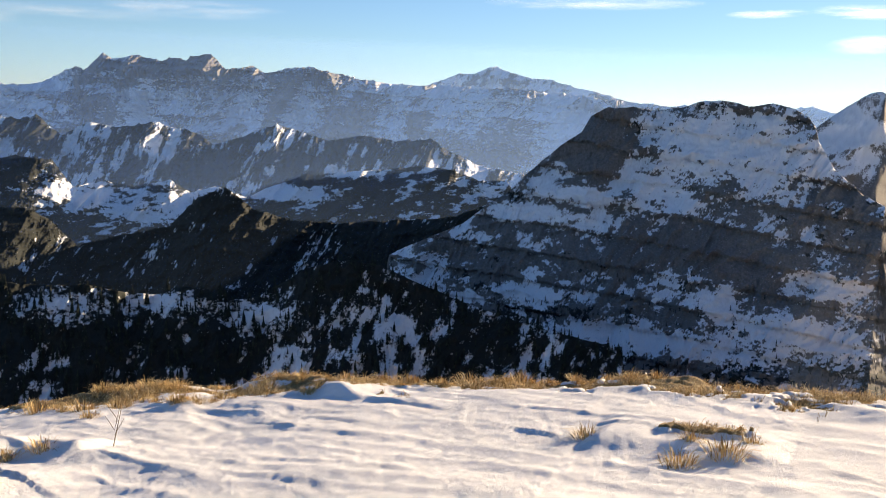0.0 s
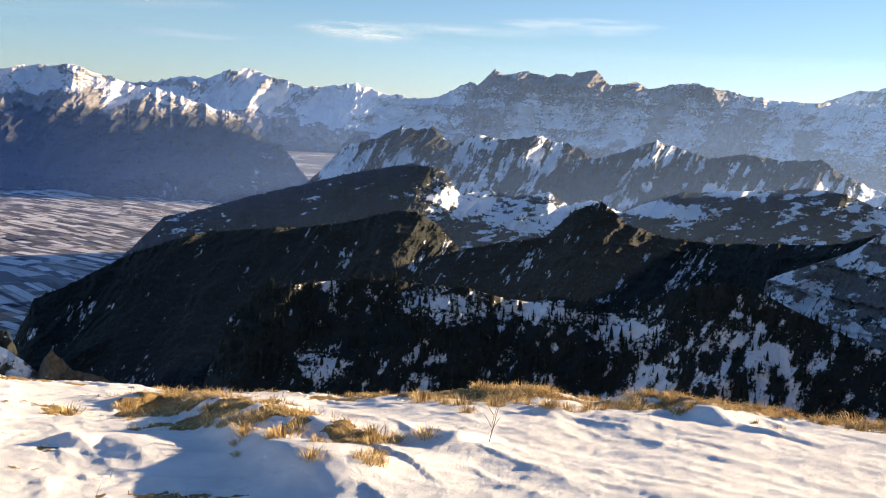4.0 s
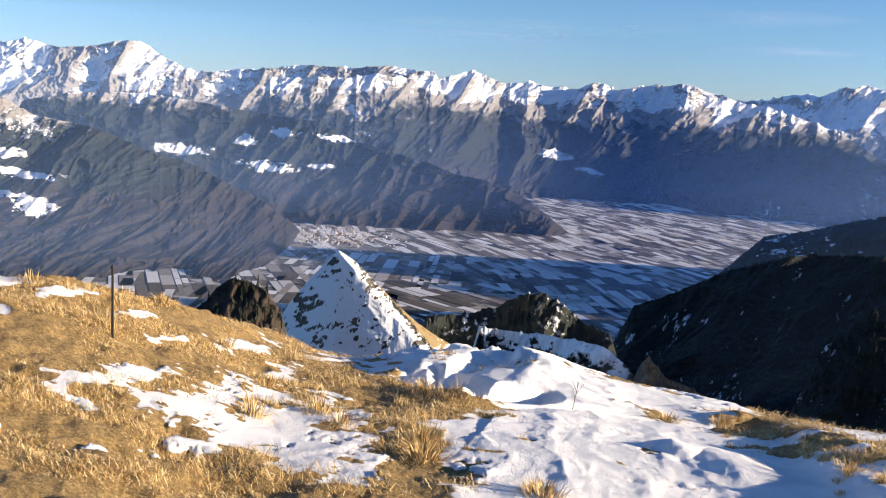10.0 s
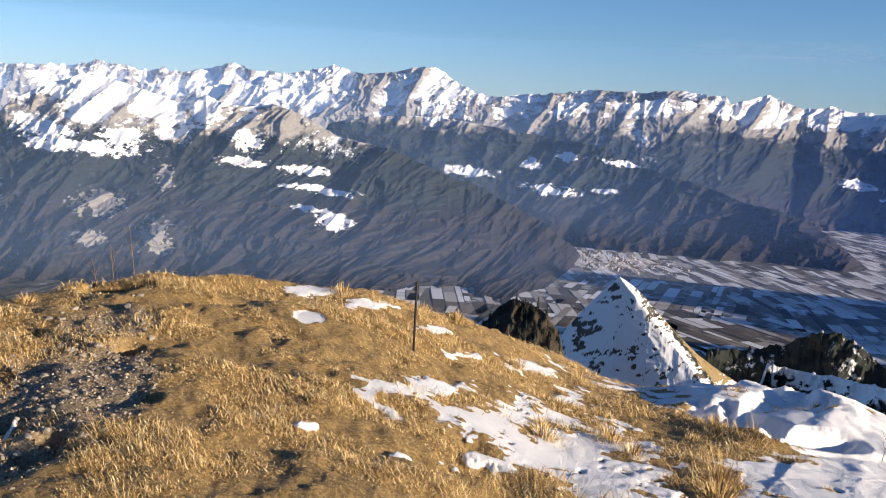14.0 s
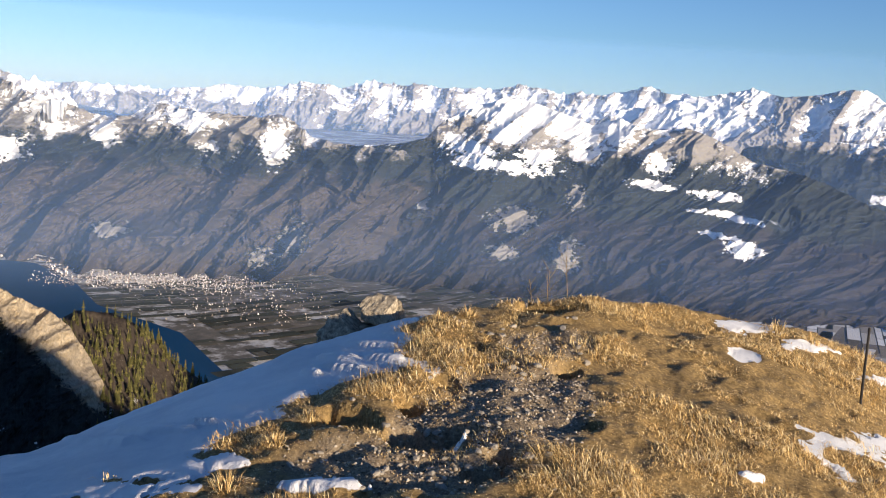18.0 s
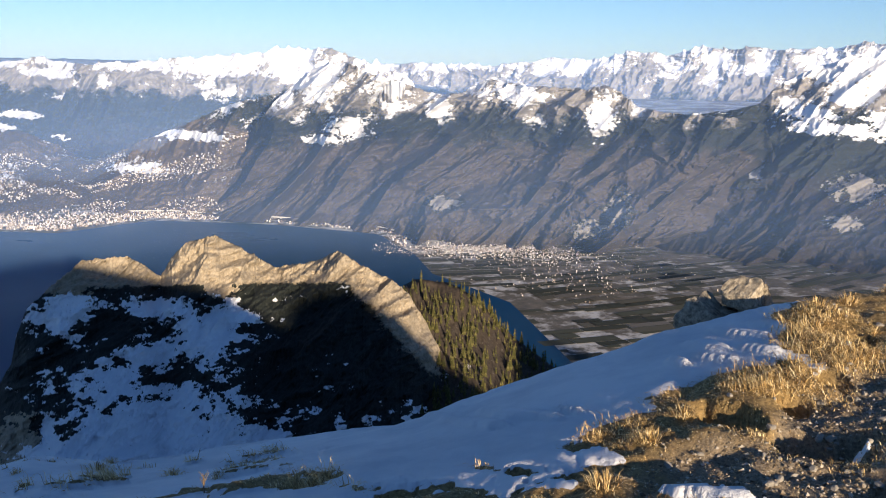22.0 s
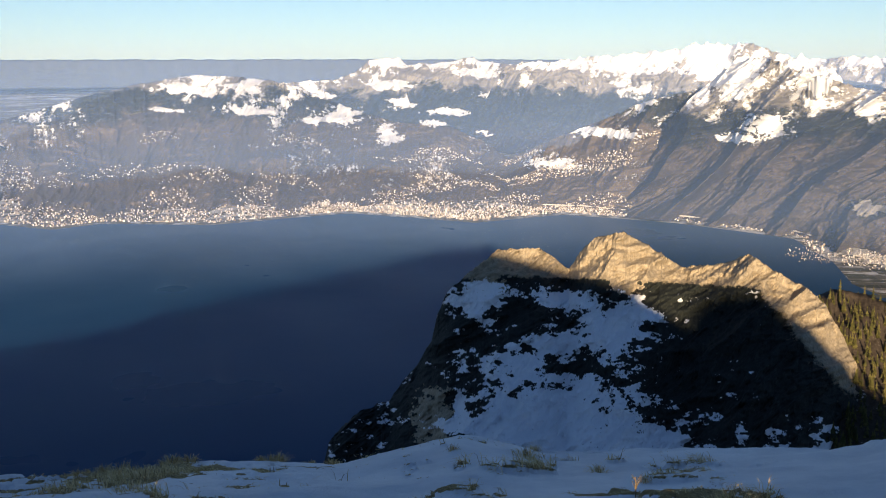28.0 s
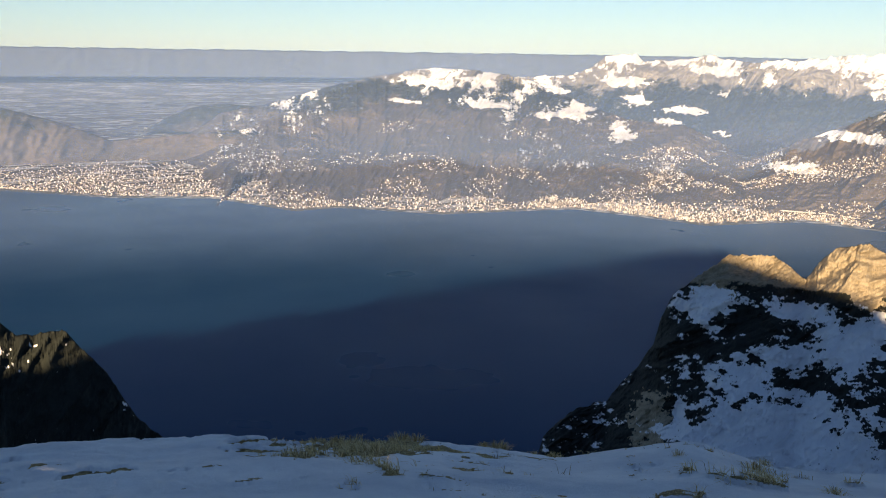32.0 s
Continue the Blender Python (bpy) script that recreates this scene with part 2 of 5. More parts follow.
def alpine(line, soft=1.2, wood_line=-9.0, steep=0.5, steep_at=0.55, bias=0.0, patches=(), crags=(), streak=0.9, speck=0.0, bare=2.4):
    """Cover of a range: snow above a line of elevation angle and further down the gullies, rock where it is steep and
    on the ribs, wood below; patches: clear meadows; crags: bare rock; speck: snow seen between the trees."""
    def cover(az, el, v, up, big, g):
        high = sstep(line - soft, line + soft, el + big * soft * 1.6)
        snow = 0.70 * high - 0.05 + np.clip(steep * (up - steep_at), -0.3, 0.12) - streak * g * (0.45 + 0.55 * high) * sstep(line - 3.2 * soft, line - 0.8 * soft, el) + bias + 0.5 * big
        trees = fbm(az * 9.0, el * 4.5, 4, 61, 0.7)
        snow = snow + speck * (1.6 * trees + 0.9 * big - 0.6 * g)
        wood = sstep(wood_line + 0.8, wood_line - 0.8, el + big * 1.2) * (0.70 + 0.30 * sstep(wood_line - bare + 1.2, wood_line - bare - 1.2, el + big * 1.6))
        if patches:
            d = fields_of(patches, az, el, 1.0)
            snow = np.where(d > -1, np.maximum(snow, 0.62 + 0.9 * d), snow)
            wood = np.where(d > 0.1, 0, wood)
        if crags:
            d = fields_of(crags, az, el, 0.8, 65) + 0.25 * big - 0.3 * g
            wood = wood * (0.35 + 0.65 * sstep(0.45, -0.2, d))
        return 0.5 + 0.27 * np.tanh((snow - 0.5) / 0.25), wood
    return cover


DENTS = [(148.3, 0.4), (149.6, 0.69), (150.8, 0.7), (152, 0.99), (152.8, 1.47), (153.4, 1.79), (153.8, 1.56), (154.2, 2.02), 
    (154.7, 2.52), (155.2, 2.28), (156, 2.41), (156.5, 2.52), (157.2, 2.36), (157.7, 2.26), (158.4, 2.54), (159, 2.39), 
    (159.4, 2.65), (160.3, 2.73), (160.7, 2.35), (161.1, 2.01), (162, 2.05), (162.5, 2.29), (163.2, 1.92), (164.4, 2.16), 
    (165.7, 2.31), (166.9, 2.03), (168.5, 1.78), (170.4, 1.61), (171.6, 1.6), (173.2, 1.66), (175.1, 1.58), (176.7, 1.58), 
    (178.6, 1.46), (180.1, 1.45), (181.4, 1.28), (182.9, 1.09), (185.4, 0.97), (186.6, 1.01), (189, 0.7), (192, 0.66)]
BLANC = [(170.4, 1.24), (172.3, 1.63), (173.2, 1.97), (173.8, 2.28), (174.8, 2.34), (175.5, 2.68), (176, 2.76), (176.7, 2.47), 
    (177.6, 2.29), (178.2, 2.16), (179.2, 2.1), (179.8, 1.91), (181.1, 1.64), (182.3, 1.38), (183.6, 1.05), (186, 0.84), 
    (192, 1.05), (193, 1.2), (193.8, 0.88), (196.5, 0.83)]
COMBIN = [(133.9, 0.51), (135.1, 0.71), (136.4, 0.85), (137.6, 1.21), (138.9, 1.16), (140.1, 1.61), (141.5, 1.81), (142.3, 1.53), 
    (143.3, 1.22), (144.6, 0.95), (145.8, 1.09), (147, 1.35), (148, 1.07), (148.9, 0.88), (150.2, 0.71), (152, 0.59)]
MUVERAN = [(109.2, 0.42), (112.2, 0.78), (113.4, 0.78), (115.2, 1.12), (116.5, 0.94), (117.4, 0.83), (117.4, 0.81), (118.3, 1.09), 
    (118.5, 1.03), (119.6, 1.37), (120.4, 1.53), (121.4, 1.22), (122.4, 0.91), (123.6, 1.14), (124, 0.98), (125.3, 0.94), 
    (126.2, 0.89), (127.3, 1.3), (127.7, 1.19), (128.3, 0.97), (129.8, 1.22), (131.4, 1.34), (132.1, 1.52), (132.6, 1.23), 
    (133.9, 0.97), (134.8, 0.61), (136.4, 0.45), (138.3, -0.11), (140.2, -0.67), (141.8, -1.71), (143.1, -2.36)]
DIABLERETS = [(89.3, 0.21), (91.1, 0.46), (93.1, 1.03), (94, 1.23), (95.2, 1.45), (96.6, 1.83), (97.7, 1.53), (98.4, 1.48), 
    (100.1, 1.73), (101.1, 1.99), (102.3, 2.09), (103.6, 1.29), (104.6, 0.78), (105.8, 0.63), (107.4, 0.87), (109, 1.01), 
    (110.5, 1.27), (112.4, 1.37), (114, 1.35), (115.5, 1.58), (116.7, 1.39), (118.2, 1.4)]
FARALPS = [(57, 0.04), (57.8, -0.35), (58.2, -0.06), (58.7, -0.36), (59.8, -0.21), (60.4, -0.2), (60.9, -0.15), (61.6, -0.22), 
    (63.1, -0.19), (64.6, -0.25), (66.1, -0.16), (67.9, 0.26), (69.8, 0.12), (71.3, 0.4), (72.6, 0.63), (74.2, 0.47), 
    (76, 0.96), (77.6, 0.83), (78.6, 0.95), (79.8, 0.81), (81.7, 0.97), (82.7, 0.85), (84, 1.27), (85.4, 1.1), 
    (86.5, 0.94), (87.6, 1.06), (88.7, 1.01), (89.9, 1.2), (91, 1.57), (92.2, 1.37), (93.1, 1.27), (94.6, 1.27)]
NAYE = [(49.5, -8.67), (50.3, -7.57), (51.4, -5.07), (52.2, -3.65), (53, -2.4), (53.9, -1.31), (54.7, -0.61), (55.8, -0.2), 
    (56.7, -0.27), (57.7, -0.78), (58.9, -1.07), (60.2, -1.51), (61.8, -1.95), (63, -1.77), (64.6, -0.97), (66.5, -1.39), 
    (67.7, -1.37), (69.9, -1.47), (70.8, -1.24), (71.7, -1.58), (72.7, -2.32), (73.9, -2.59), (75.7, -2.69), (78.2, -2.9), 
    (79.5, -3.14)]
DIABLE = [(42.6, -0.51), (43.9, -0.46), (45.7, -0.31), (47.3, -0.16), (48.8, -0.08), (50.3, 0.07), (51.8, 0.18), (52.7, 0.47), 
    (53.6, 0.59), (54.7, 0.4), (55.6, 0.51), (56.8, 0.1), (58.2, -0.35), (59.9, -0.79)]
AI = [(75.6, -2.74), (77.8, -2.45), (79.1, -2.06), (80, -1.06), (81.2, -0.36), (82.7, 0.2), (83.6, 0.56), (85.5, 0.21), 
    (87.1, -0.32), (88.3, -0.7), (89.8, -0.24), (91, -0.68), (91.9, -0.77), (93.6, -0.51), (95.1, -1.01), (97.2, -2.15), 
    (99, -2.37), (100.9, -2.91), (102.9, -3.77), (104.8, -4.31), (106.8, -5.17), (108.8, -6.18), (110.8, -7.5)]
VILLARS = [(96.5, -1.4), (99, -0.81), (101.5, -0.69), (103.4, -0.75), (105.3, -0.96), (107.8, -1.3), (109.8, -1.52), 
    (111.7, -1.73), (113.6, -2.57), (115.5, -3.08), (117.7, -3.57), (119.6, -4.22), (122.1, -4.66), (123.9, -5.43)]
MOLESON = [(28.3, -1.6), (30.7, -1.47), (32, -1.39), (33.2, -1.33), (34.1, -0.97), (35.1, -0.26), (36, -0.15), (36.7, -0.21), 
    (37.1, -0.58), (38.2, -0.49), (39.5, -0.44), (40.6, -0.13), (41.2, -0.38), (42.6, -0.51), (44.5, -0.7), (46.4, -1.08), 
    (47.6, -1.39), (48.9, -2)]
CUBLY = [(13.9, -3.54), (16.6, -3.04), (19.7, -2.15), (21.7, -1.67), (23.5, -1.34), (25.6, -1.03), (27.7, -1.14), (29.2, -1.3), 
    (30.7, -1.62), (31.9, -2.1), (33.8, -2.89), (36.3, -3.69), (39.5, -4.02), (41.4, -4.82), (42.7, -5.76), (44.6, -4.97), 
    (45.8, -4.49), (47.7, -3.7), (49.5, -2.92), (50.7, -2.45), (52.8, -1.99), (54.8, -1.38)]
MIDR = [(146.6, -2.16), (148.4, -1.61), (149.7, -0.94), (150.8, -1.05), (151.5, -0.87), (152.7, -1.87), (154.1, -1.08), 
    (155.7, -1.33), (157.3, -0.97), (158.4, -1.23), (159.6, -1.5), (160.5, -2.08), (162.7, -1.39), (163.9, -0.88), 
    (165.1, -1.15), (166.7, -1.72), (168.6, -1.34), (170.5, -1.58), (172.4, -1.35), (173.7, -2.09), (175, -2.67), 
    (176.3, -2.94), (177.9, -3.18)]
MID2 = [(136.9, -6.49), (139.8, -5.75), (142, -5.03), (144.2, -4.47), (146.7, -3.73), (148.5, -3.33), (150.4, -2.93), 
    (152.2, -3.16), (153.2, -4.53), (154.9, -4.21), (156.4, -4.49), (158.2, -4.09), (159.3, -4.74), (160.6, -4.4), 
    (162.4, -4.98), (163.6, -4.33), (165.5, -3.65), (167.4, -3.43), (169.9, -3.18), (171.8, -2.95), (173.7, -3.04), 
    (175.3, -3.61), (176.9, -3.54)]
FORE1 = [(130.3, -10.89), (131.9, -10.25), (133.4, -9.43), (135.3, -8.44), (137.3, -7.75), (139.2, -7.21), (142.1, -6.94), 
    (144.3, -6.85), (146.8, -6.41), (149.6, -5.64), (150.9, -5.66), (152.1, -6.28), (153.5, -7.75), (153.8, -7.53), 
    (155.2, -7.23), (158.2, -6.61), (159.7, -5.04), (161.2, -4.39), (162.7, -5.6), (164.9, -6.18), (167.4, -6.28), 
    (170.6, -6.02), (173.8, -5.74), (177, -4.49)]
WOOD = [(139.4, -15.15), (140.6, -11.94), (142.2, -10.61), (143.8, -10.06), (145.7, -9.8), (148.3, -9.5), (150.2, -9.54), 
    (152.1, -9.73), (153.9, -9.74), (156.1, -10.18), (157.9, -10.33), (158.8, -9.85), (160.5, -10.07), (161.6, -10.63), 
    (163.1, -10.46), (164.4, -9.66), (166.2, -8.69), (168.1, -8.32), (170.1, -8.59), (171.4, -9.18), (174, -10.2), 
    (177.3, -11.23), (180.6, -11.99), (183.8, -12.49)]
MASSIF = [(170.4, -7.94), (172.6, -6.91), (174.5, -6.03), (176, -4.85), (177, -4.18), (177.9, -3.18), (178.8, -2.35), 
    (179.7, -1.53), (180.9, -0.69), (181.4, 0.26), (182.3, 0.76), (183.6, 0.81), (184.8, 0.7), (186.3, 0.91), 
    (187.2, 1.24), (188.3, 1.37), (189.2, 1.25), (189.8, 1.03), (191, 1.28), (191.8, 1.1), (192.7, 0.69), (193.2, 0.12), 
    (193.4, -0.61), (194.3, -2.05), (195.8, -3.29), (196.9, -3.8)]
RIGHTHILL = [(193.1, -0.04), (193.6, 0.43), (194.6, 1.2), (195.7, 1.95), (196.2, 2.06), (196.4, 1.95)]
PYR = [(110.2, -12.9), (111, -11.67), (112, -10.42), (113.5, -8.87), (114.5, -9.44), (115.5, -10.37), (116.8, -11.6), 
    (118.1, -12.68), (119.4, -13.44), (120.6, -14.04)]
DARKHILL = [(105.2, -12.58), (106.2, -11.9), (106.8, -11.08), (107.7, -10.55), (108.7, -10.81), (109.7, -11.39), (110.4, -12.29)]
CLIFF = [(121.7, -14), (122, -12.72), (124, -12.83), (126.9, -13), (128.9, -13.16), (129.6, -13.44), (130.6, -14.31), 
    (131.1, -14.75), (131.4, -13.94), (131.8, -13.53), (132.9, -14.61), (133.9, -14.84), (134.8, -15.21), (136.8, -15.8)]
KNOLL = [(118.7, -12.35), (121.3, -11.95), (122.6, -11.58), (123.9, -10.79), (125.2, -10.57), (126.5, -11.08), (127.8, -12.12), 
    (129.2, -12.51), (129.5, -13.28)]
CRAG = [(32.2, -21.42), (33.1, -20.53), (34.1, -19.79), (35.8, -19.21), (36.4, -18.44), (37.5, -17.2), (38.3, -15.94), 
    (38.6, -14.68), (39.1, -13.41), (40.1, -12.45), (41.6, -11.33), (42.1, -10.85), (43, -10.84), (44.5, -10.74), 
    (45.4, -11.24), (46.2, -11.88), (47, -10.66), (47.6, -10.05), (49.2, -9.76), (50.1, -10.24), (51.4, -10.89), 
    (52.5, -11.53), (53.9, -11.44), (54.9, -11.13), (56, -10.68), (57.1, -11.37), (59.1, -12.3), (60.1, -13.09), 
    (61, -14.5), (61.8, -15.91), (62.6, -17.15), (63.9, -18.52)]
CRAGTREE = [(59.8, -12.61), (60.4, -12.28), (62.1, -12.41), (63, -12.7), (64.4, -13.61), (65.7, -14.98), (67.1, -16.02), 
    (69.1, -17.25)]
LCRAG = [(1.9, -14.11), (2.7, -14.92), (3.5, -15), (4.4, -14.84), (5.2, -14.91), (6, -15.97), (7.2, -17.26), (8, -18.69), 
    (8.8, -19.96), (10.3, -21.14)]
GROUND = [(2.7, -19.5), (5.4, -19.44), (11.1, -19.88), (14, -19.96), (18.9, -20.07), (23.2, -20.3), (25.7, -20.61), 
    (29.5, -20.98), (32.6, -21.28), (39.2, -19.87), (43.7, -20.74), (48.2, -20.46), (54.1, -19.78), (58.5, -19.18), 
    (61, -18.38), (65.2, -17.01), (67, -16.32), (71.2, -14.9), (72.3, -14.23), (77.3, -12.5), (80.1, -11.63), 
    (82.9, -11.12), (86, -10.6), (87.7, -10.23), (90.3, -10.29), (92.7, -10.46), (96.7, -10.7), (98.9, -10.71), 
    (102, -10.99), (105.2, -11.74), (108.4, -12.68), (111.6, -13.89), (113.4, -14.53), (116.5, -15.33), (121.7, -13.77), 
    (122.8, -13.58), (124.2, -14.01), (125.8, -14.36), (128.8, -15.03), (131.3, -15.06), (137.1, -15.61), (138.9, -16.02), 
    (145.6, -15.91), (149, -16.02), (151.6, -15.6), (154.4, -15.33), (157.3, -15.01), (161.4, -14.75), (163.3, -15.12)]
LEFTHILL = [(2.6, -3.21), (4, -3.6), (5.3, -4), (6.7, -4.5), (8.1, -5.06), (15.4, -4.46)]
LOWHILL = [(9.6, -4.63), (11.1, -3.73), (12.6, -3.22), (14.1, -3.1), (15.6, -3.23), (17.8, -3.38), (19.6, -3.59), (21.5, -4.36)]
NAYE = [(46.5, -8.9), (48.5, -7.4), (50.6, -4.9), (52.6, -2.4)] + [p for p in NAYE if p[0] > 53.5]
# far ranges
mountain("snow_alps_horizon", "distant snow-covered alpine chain on the skyline", FARALPS, 4300, -2.2, mat_far,
         alpine(-0.9, 0.9, -1.7, steep=0.9, steep_at=0.6), 60, 0.04, 3, 1.3, 0.4, 1.0, 0.75, 0.25, foot_dist=4080, keel=0.5)
mountain("white_massif", "far rounded white snow dome of a high massif", BLANC, 4500, -1.5, mat_far,
         alpine(-2.5, steep=0.9), 40, 0.05, 5, 1.2, 0.4, 0.8, 0.8, 0.10, foot_dist=4330, keel=0.5)
mountain("sunlit_snow_peaks", "sunlit snow peaks at the head of the valley", COMBIN, 3400, -4.5, mat_far,
         alpine(-0.9, 0.8, -1.6, steep=0.9, speck=0.15), 90, 0.04, 7, 1.6, 0.5, 0.95, 0.7, 0.22, foot_dist=2950, keel=0.6)


def dents_cover(az, el, v, up, big, g):
    phase = (el + 0.02 * (az - 170) + 0.35 * big) * 1.1
    ledge = phase - np.floor(phase)
    snow = 0.44 + 0.22 * (0.55 - ledge) + 0.55 * big - 0.9 * g + 0.7 * np.clip(up - 0.6, -0.3, 0.3) - 0.30 * sstep(1.5, 2.2, el) * sstep(164, 161, az)
    snow = snow - 0.45 * sstep(-1.2, -2.2, el + big)
    return np.clip(snow, 0.2, 0.85), 0.7 * sstep(-1.3, -2.2, el + big)


mountain("seven_teeth_massif", "jagged many-toothed snowy rock massif", DENTS, 1830, -3.8, mat_mid,
         dents_cover, 170, 0.035, 9, 2.8, 0.35, 1.3, 0.6, 0.16, foot_dist=1600, keel=1.6, strata=(0.22, 1.1, 0.02))
mountain("banded_snow_range", "broad snow range with a stepped rock summit", DIABLERETS, 2300, -3.0, mat_mid,
         alpine(-0.8, 0.9, -9, steep=1.2, streak=1.4, speck=0.14, bias=-0.14), 110, 0.04, 11, 2.0, 0.4, 0.95, 0.6, 0.14, foot_dist=2080, keel=0.6, strata=(0.15, 1.3, -0.03))
mountain("valley_wall_range", "snowy peaks above dark wooded valley slopes", MUVERAN, [(109, 1560), (116, 1620), (122, 1840), (145, 1840)], [(109, -7.4), (117, -6.9), (121, -5.9), (125, -5.4), (131, -5.3), (136, -5.7), (145, -6)], mat_mid,
         alpine(-0.2, 0.55, -0.7, steep=0.7, speck=0.12, bare=3.6, patches=[(125.4, -2.82, 0.80, 0.19), (127.36, -3.64, 0.64, 0.14)]), 190, 0.04, 13, 2.2, 0.5, 0.8, 0.55, 0.2, keel=0.7)
mountain("jagged_white_peaks", "jagged white peaks behind the lake hills", DIABLE, 1600, -5.5, mat_mid,
         alpine(-1.1, 0.8, -1.6, steep=0.5, streak=1.8, speck=0.14, bias=-0.18), 110, 0.04, 15, 1.6, 0.5, 1.0, 0.55, 0.3, keel=0.6)
mountain("double_topped_hill", "snow-dusted pre-alpine peaks with pale meadows", MOLESON, 1750, -5.6, mat_mid,
         alpine(-0.8, 1.2, -1.7, steep=0.6, streak=1.8, speck=0.30, bias=-0.16, patches=[(24.9, -1.9, 1.2, 0.14), (32.6, -3.6, 1.0, 0.14), (33.6, -3.2, 0.7, 0.16), (36.3, -4.6, 0.5, 0.14), (39.4, -3.2, 0.9, 0.18), (36.7, -2.7, 0.8, 0.22), (42.4, -2.3, 0.9, 0.2), (41.8, -4.4, 0.7, 0.12), (38.5, -3.8, 0.6, 0.14), (29.3, -3.1, 0.8, 0.12), (23.8, -2.9, 0.9, 0.1), (45.4, -1.6, 0.9, 0.2), (36.1, -1.7, 1.0, 0.2), (32.4, -2.2, 0.8, 0.14), (41.0, -1.0, 1.2, 0.22), (28.0, -1.7, 0.8, 0.12)]), 120, 0.045, 17, 2.0, 0.5, 0.9, 0.6, 0.12, keel=0.6)
mountain("terrace_range", "wooded terrace slopes with snowy clearings", VILLARS, [(96, 1280), (110, 1200), (124, 1110)], -7.6, mat_mid,
         alpine(-0.4, 0.8, -0.8, bare=4.0, patches=[(104.63, -3.59, 1.12, 0.22), (108.3, -0.81, 0.96, 0.35), (112.38, -0.5, 0.42, 0.42), (109.3, -4.33, 1.28, 0.22), (112.09, -4.23, 0.57, 0.14), (107.94, -2.98, 0.42, 0.26), (109.98, -2.45, 0.64, 0.19), (114.73, -0.69, 0.96, 0.42), (120.11, -3.63, 0.80, 0.19), (112.99, -2.6, 0.96, 0.13)]), 150, 0.045, 19, 2.6, 0.5, 0.5, 0.5, 0.1)
mountain("tower_range", "snow-topped range with wooded flank and bare crags", AI, 1020, -10.8, mat_mid,
         alpine(-1.3, 1.1, -1.9, steep=0.4, streak=2.0, bias=-0.20, speck=0.10, bare=4.0, patches=[(81.65, -2.53, 1.12, 0.45), (83.75, -3.33, 2.23, 0.32), (85.42, -2.69, 0.96, 0.35), (82.42, -0.29, 1.76, 0.42), (83.6, -1.37, 0.80, 0.64), (89.85, -1.06, 0.80, 0.80), (92.07, -2.58, 0.64, 0.57), (91.9, -3.76, 1.12, 0.22), (95.28, -4.08, 1.12, 0.22), (97.14, -6.82, 0.80, 0.35), (97.25, -5.25, 0.80, 0.16), (95.52, -5.03, 0.96, 0.16), (95.79, -6.21, 0.96, 0.13), (74.97, -2.3, 1.44, 0.29), (79.17, -5.7, 0.26, 0.42)], crags=[(84.31, -6.35, 1.28, 0.70), (87.3, -8.26, 0.96, 1.05), (87.77, -4.92, 0.48, 0.64), (83.67, -8.24, 1.12, 0.48)]), 250, 0.04, 21, 3.2, 0.8, 0.85, 0.62, 0.12, gain=0.5)
mountain("lake_wall_range", "steep wooded range with snowy crest above the lake", NAYE, [(49, 1040), (54, 975), (60, 900), (80, 900)], [(46, -8.8), (52, -9.15), (58, -9.75), (61, -10.5), (80, -10.6)], mat_slope,
         alpine(-2.2, 1.2, -2.6, steep=0.4, bare=1.8, streak=2.0, bias=-0.20, speck=0.10, patches=[(56.76, -3.82, 0.96, 0.64), (55.18, -4.56, 0.80, 0.22), (70.87, -2.83, 0.64, 0.96), (76.21, -2.37, 1.44, 0.29), (58.95, -1.53, 1.12, 0.64), (61.81, -2.73, 0.64, 0.64), (55.17, -1.29, 0.96, 0.96), (65.88, -1.87, 1.44, 0.48)], crags=[(71.92, -8.19, 0.80, 0.96), (70.21, -9.22, 0.96, 0.54), (75.43, -10.24, 0.96, 0.42), (62.03, -7.93, 0.96, 0.48)]), 250, 0.04, 23, 3.4, 0.85, 1.3, 0.42, 0.16, gain=0.47, keel=1.4)
mountain("lake_hills", "brown wooded hills above the lake shore with snow patches", CUBLY, [(10, 1500), (30, 1400), (40, 1200), (44, 1070), (60, 1060)], -8.7, mat_hills,
         alpine(-1.7, 1.3, -1.6, speck=0.20, bare=1.6, patches=[(24.9, -1.9, 1.2, 0.14), (32.6, -3.6, 1.0, 0.14), (33.6, -3.2, 0.7, 0.16), (36.3, -4.6, 0.5, 0.14), (39.4, -3.2, 0.9, 0.18), (36.7, -2.7, 0.8, 0.22), (42.4, -2.3, 0.9, 0.2), (41.8, -4.4, 0.7, 0.12), (38.5, -3.8, 0.6, 0.14), (29.3, -3.1, 0.8, 0.12), (23.8, -2.9, 0.9, 0.1), (45.4, -1.6, 0.9, 0.2), (36.1, -1.7, 1.0, 0.2), (32.4, -2.2, 0.8, 0.14), (41.0, -1.0, 1.2, 0.22), (28.0, -1.7, 0.8, 0.12), (27.9, -2.98, 0.96, 0.22), (24.65, -1.71, 0.96, 0.19), (33.16, -3.51, 0.96, 0.29), (36.32, -2.6, 1.28, 0.64), (39.48, -3.08, 0.96, 0.32), (35.98, -4.32, 0.48, 0.48), (42.01, -2.46, 0.80, 0.22), (47.99, -4.32, 1.92, 0.22), (45.21, -6.07, 1.44, 0.26)]), 150, 0.05, 25, 3.2, 0.6, 0.9, 0.5, 0.12, margin=8.0)
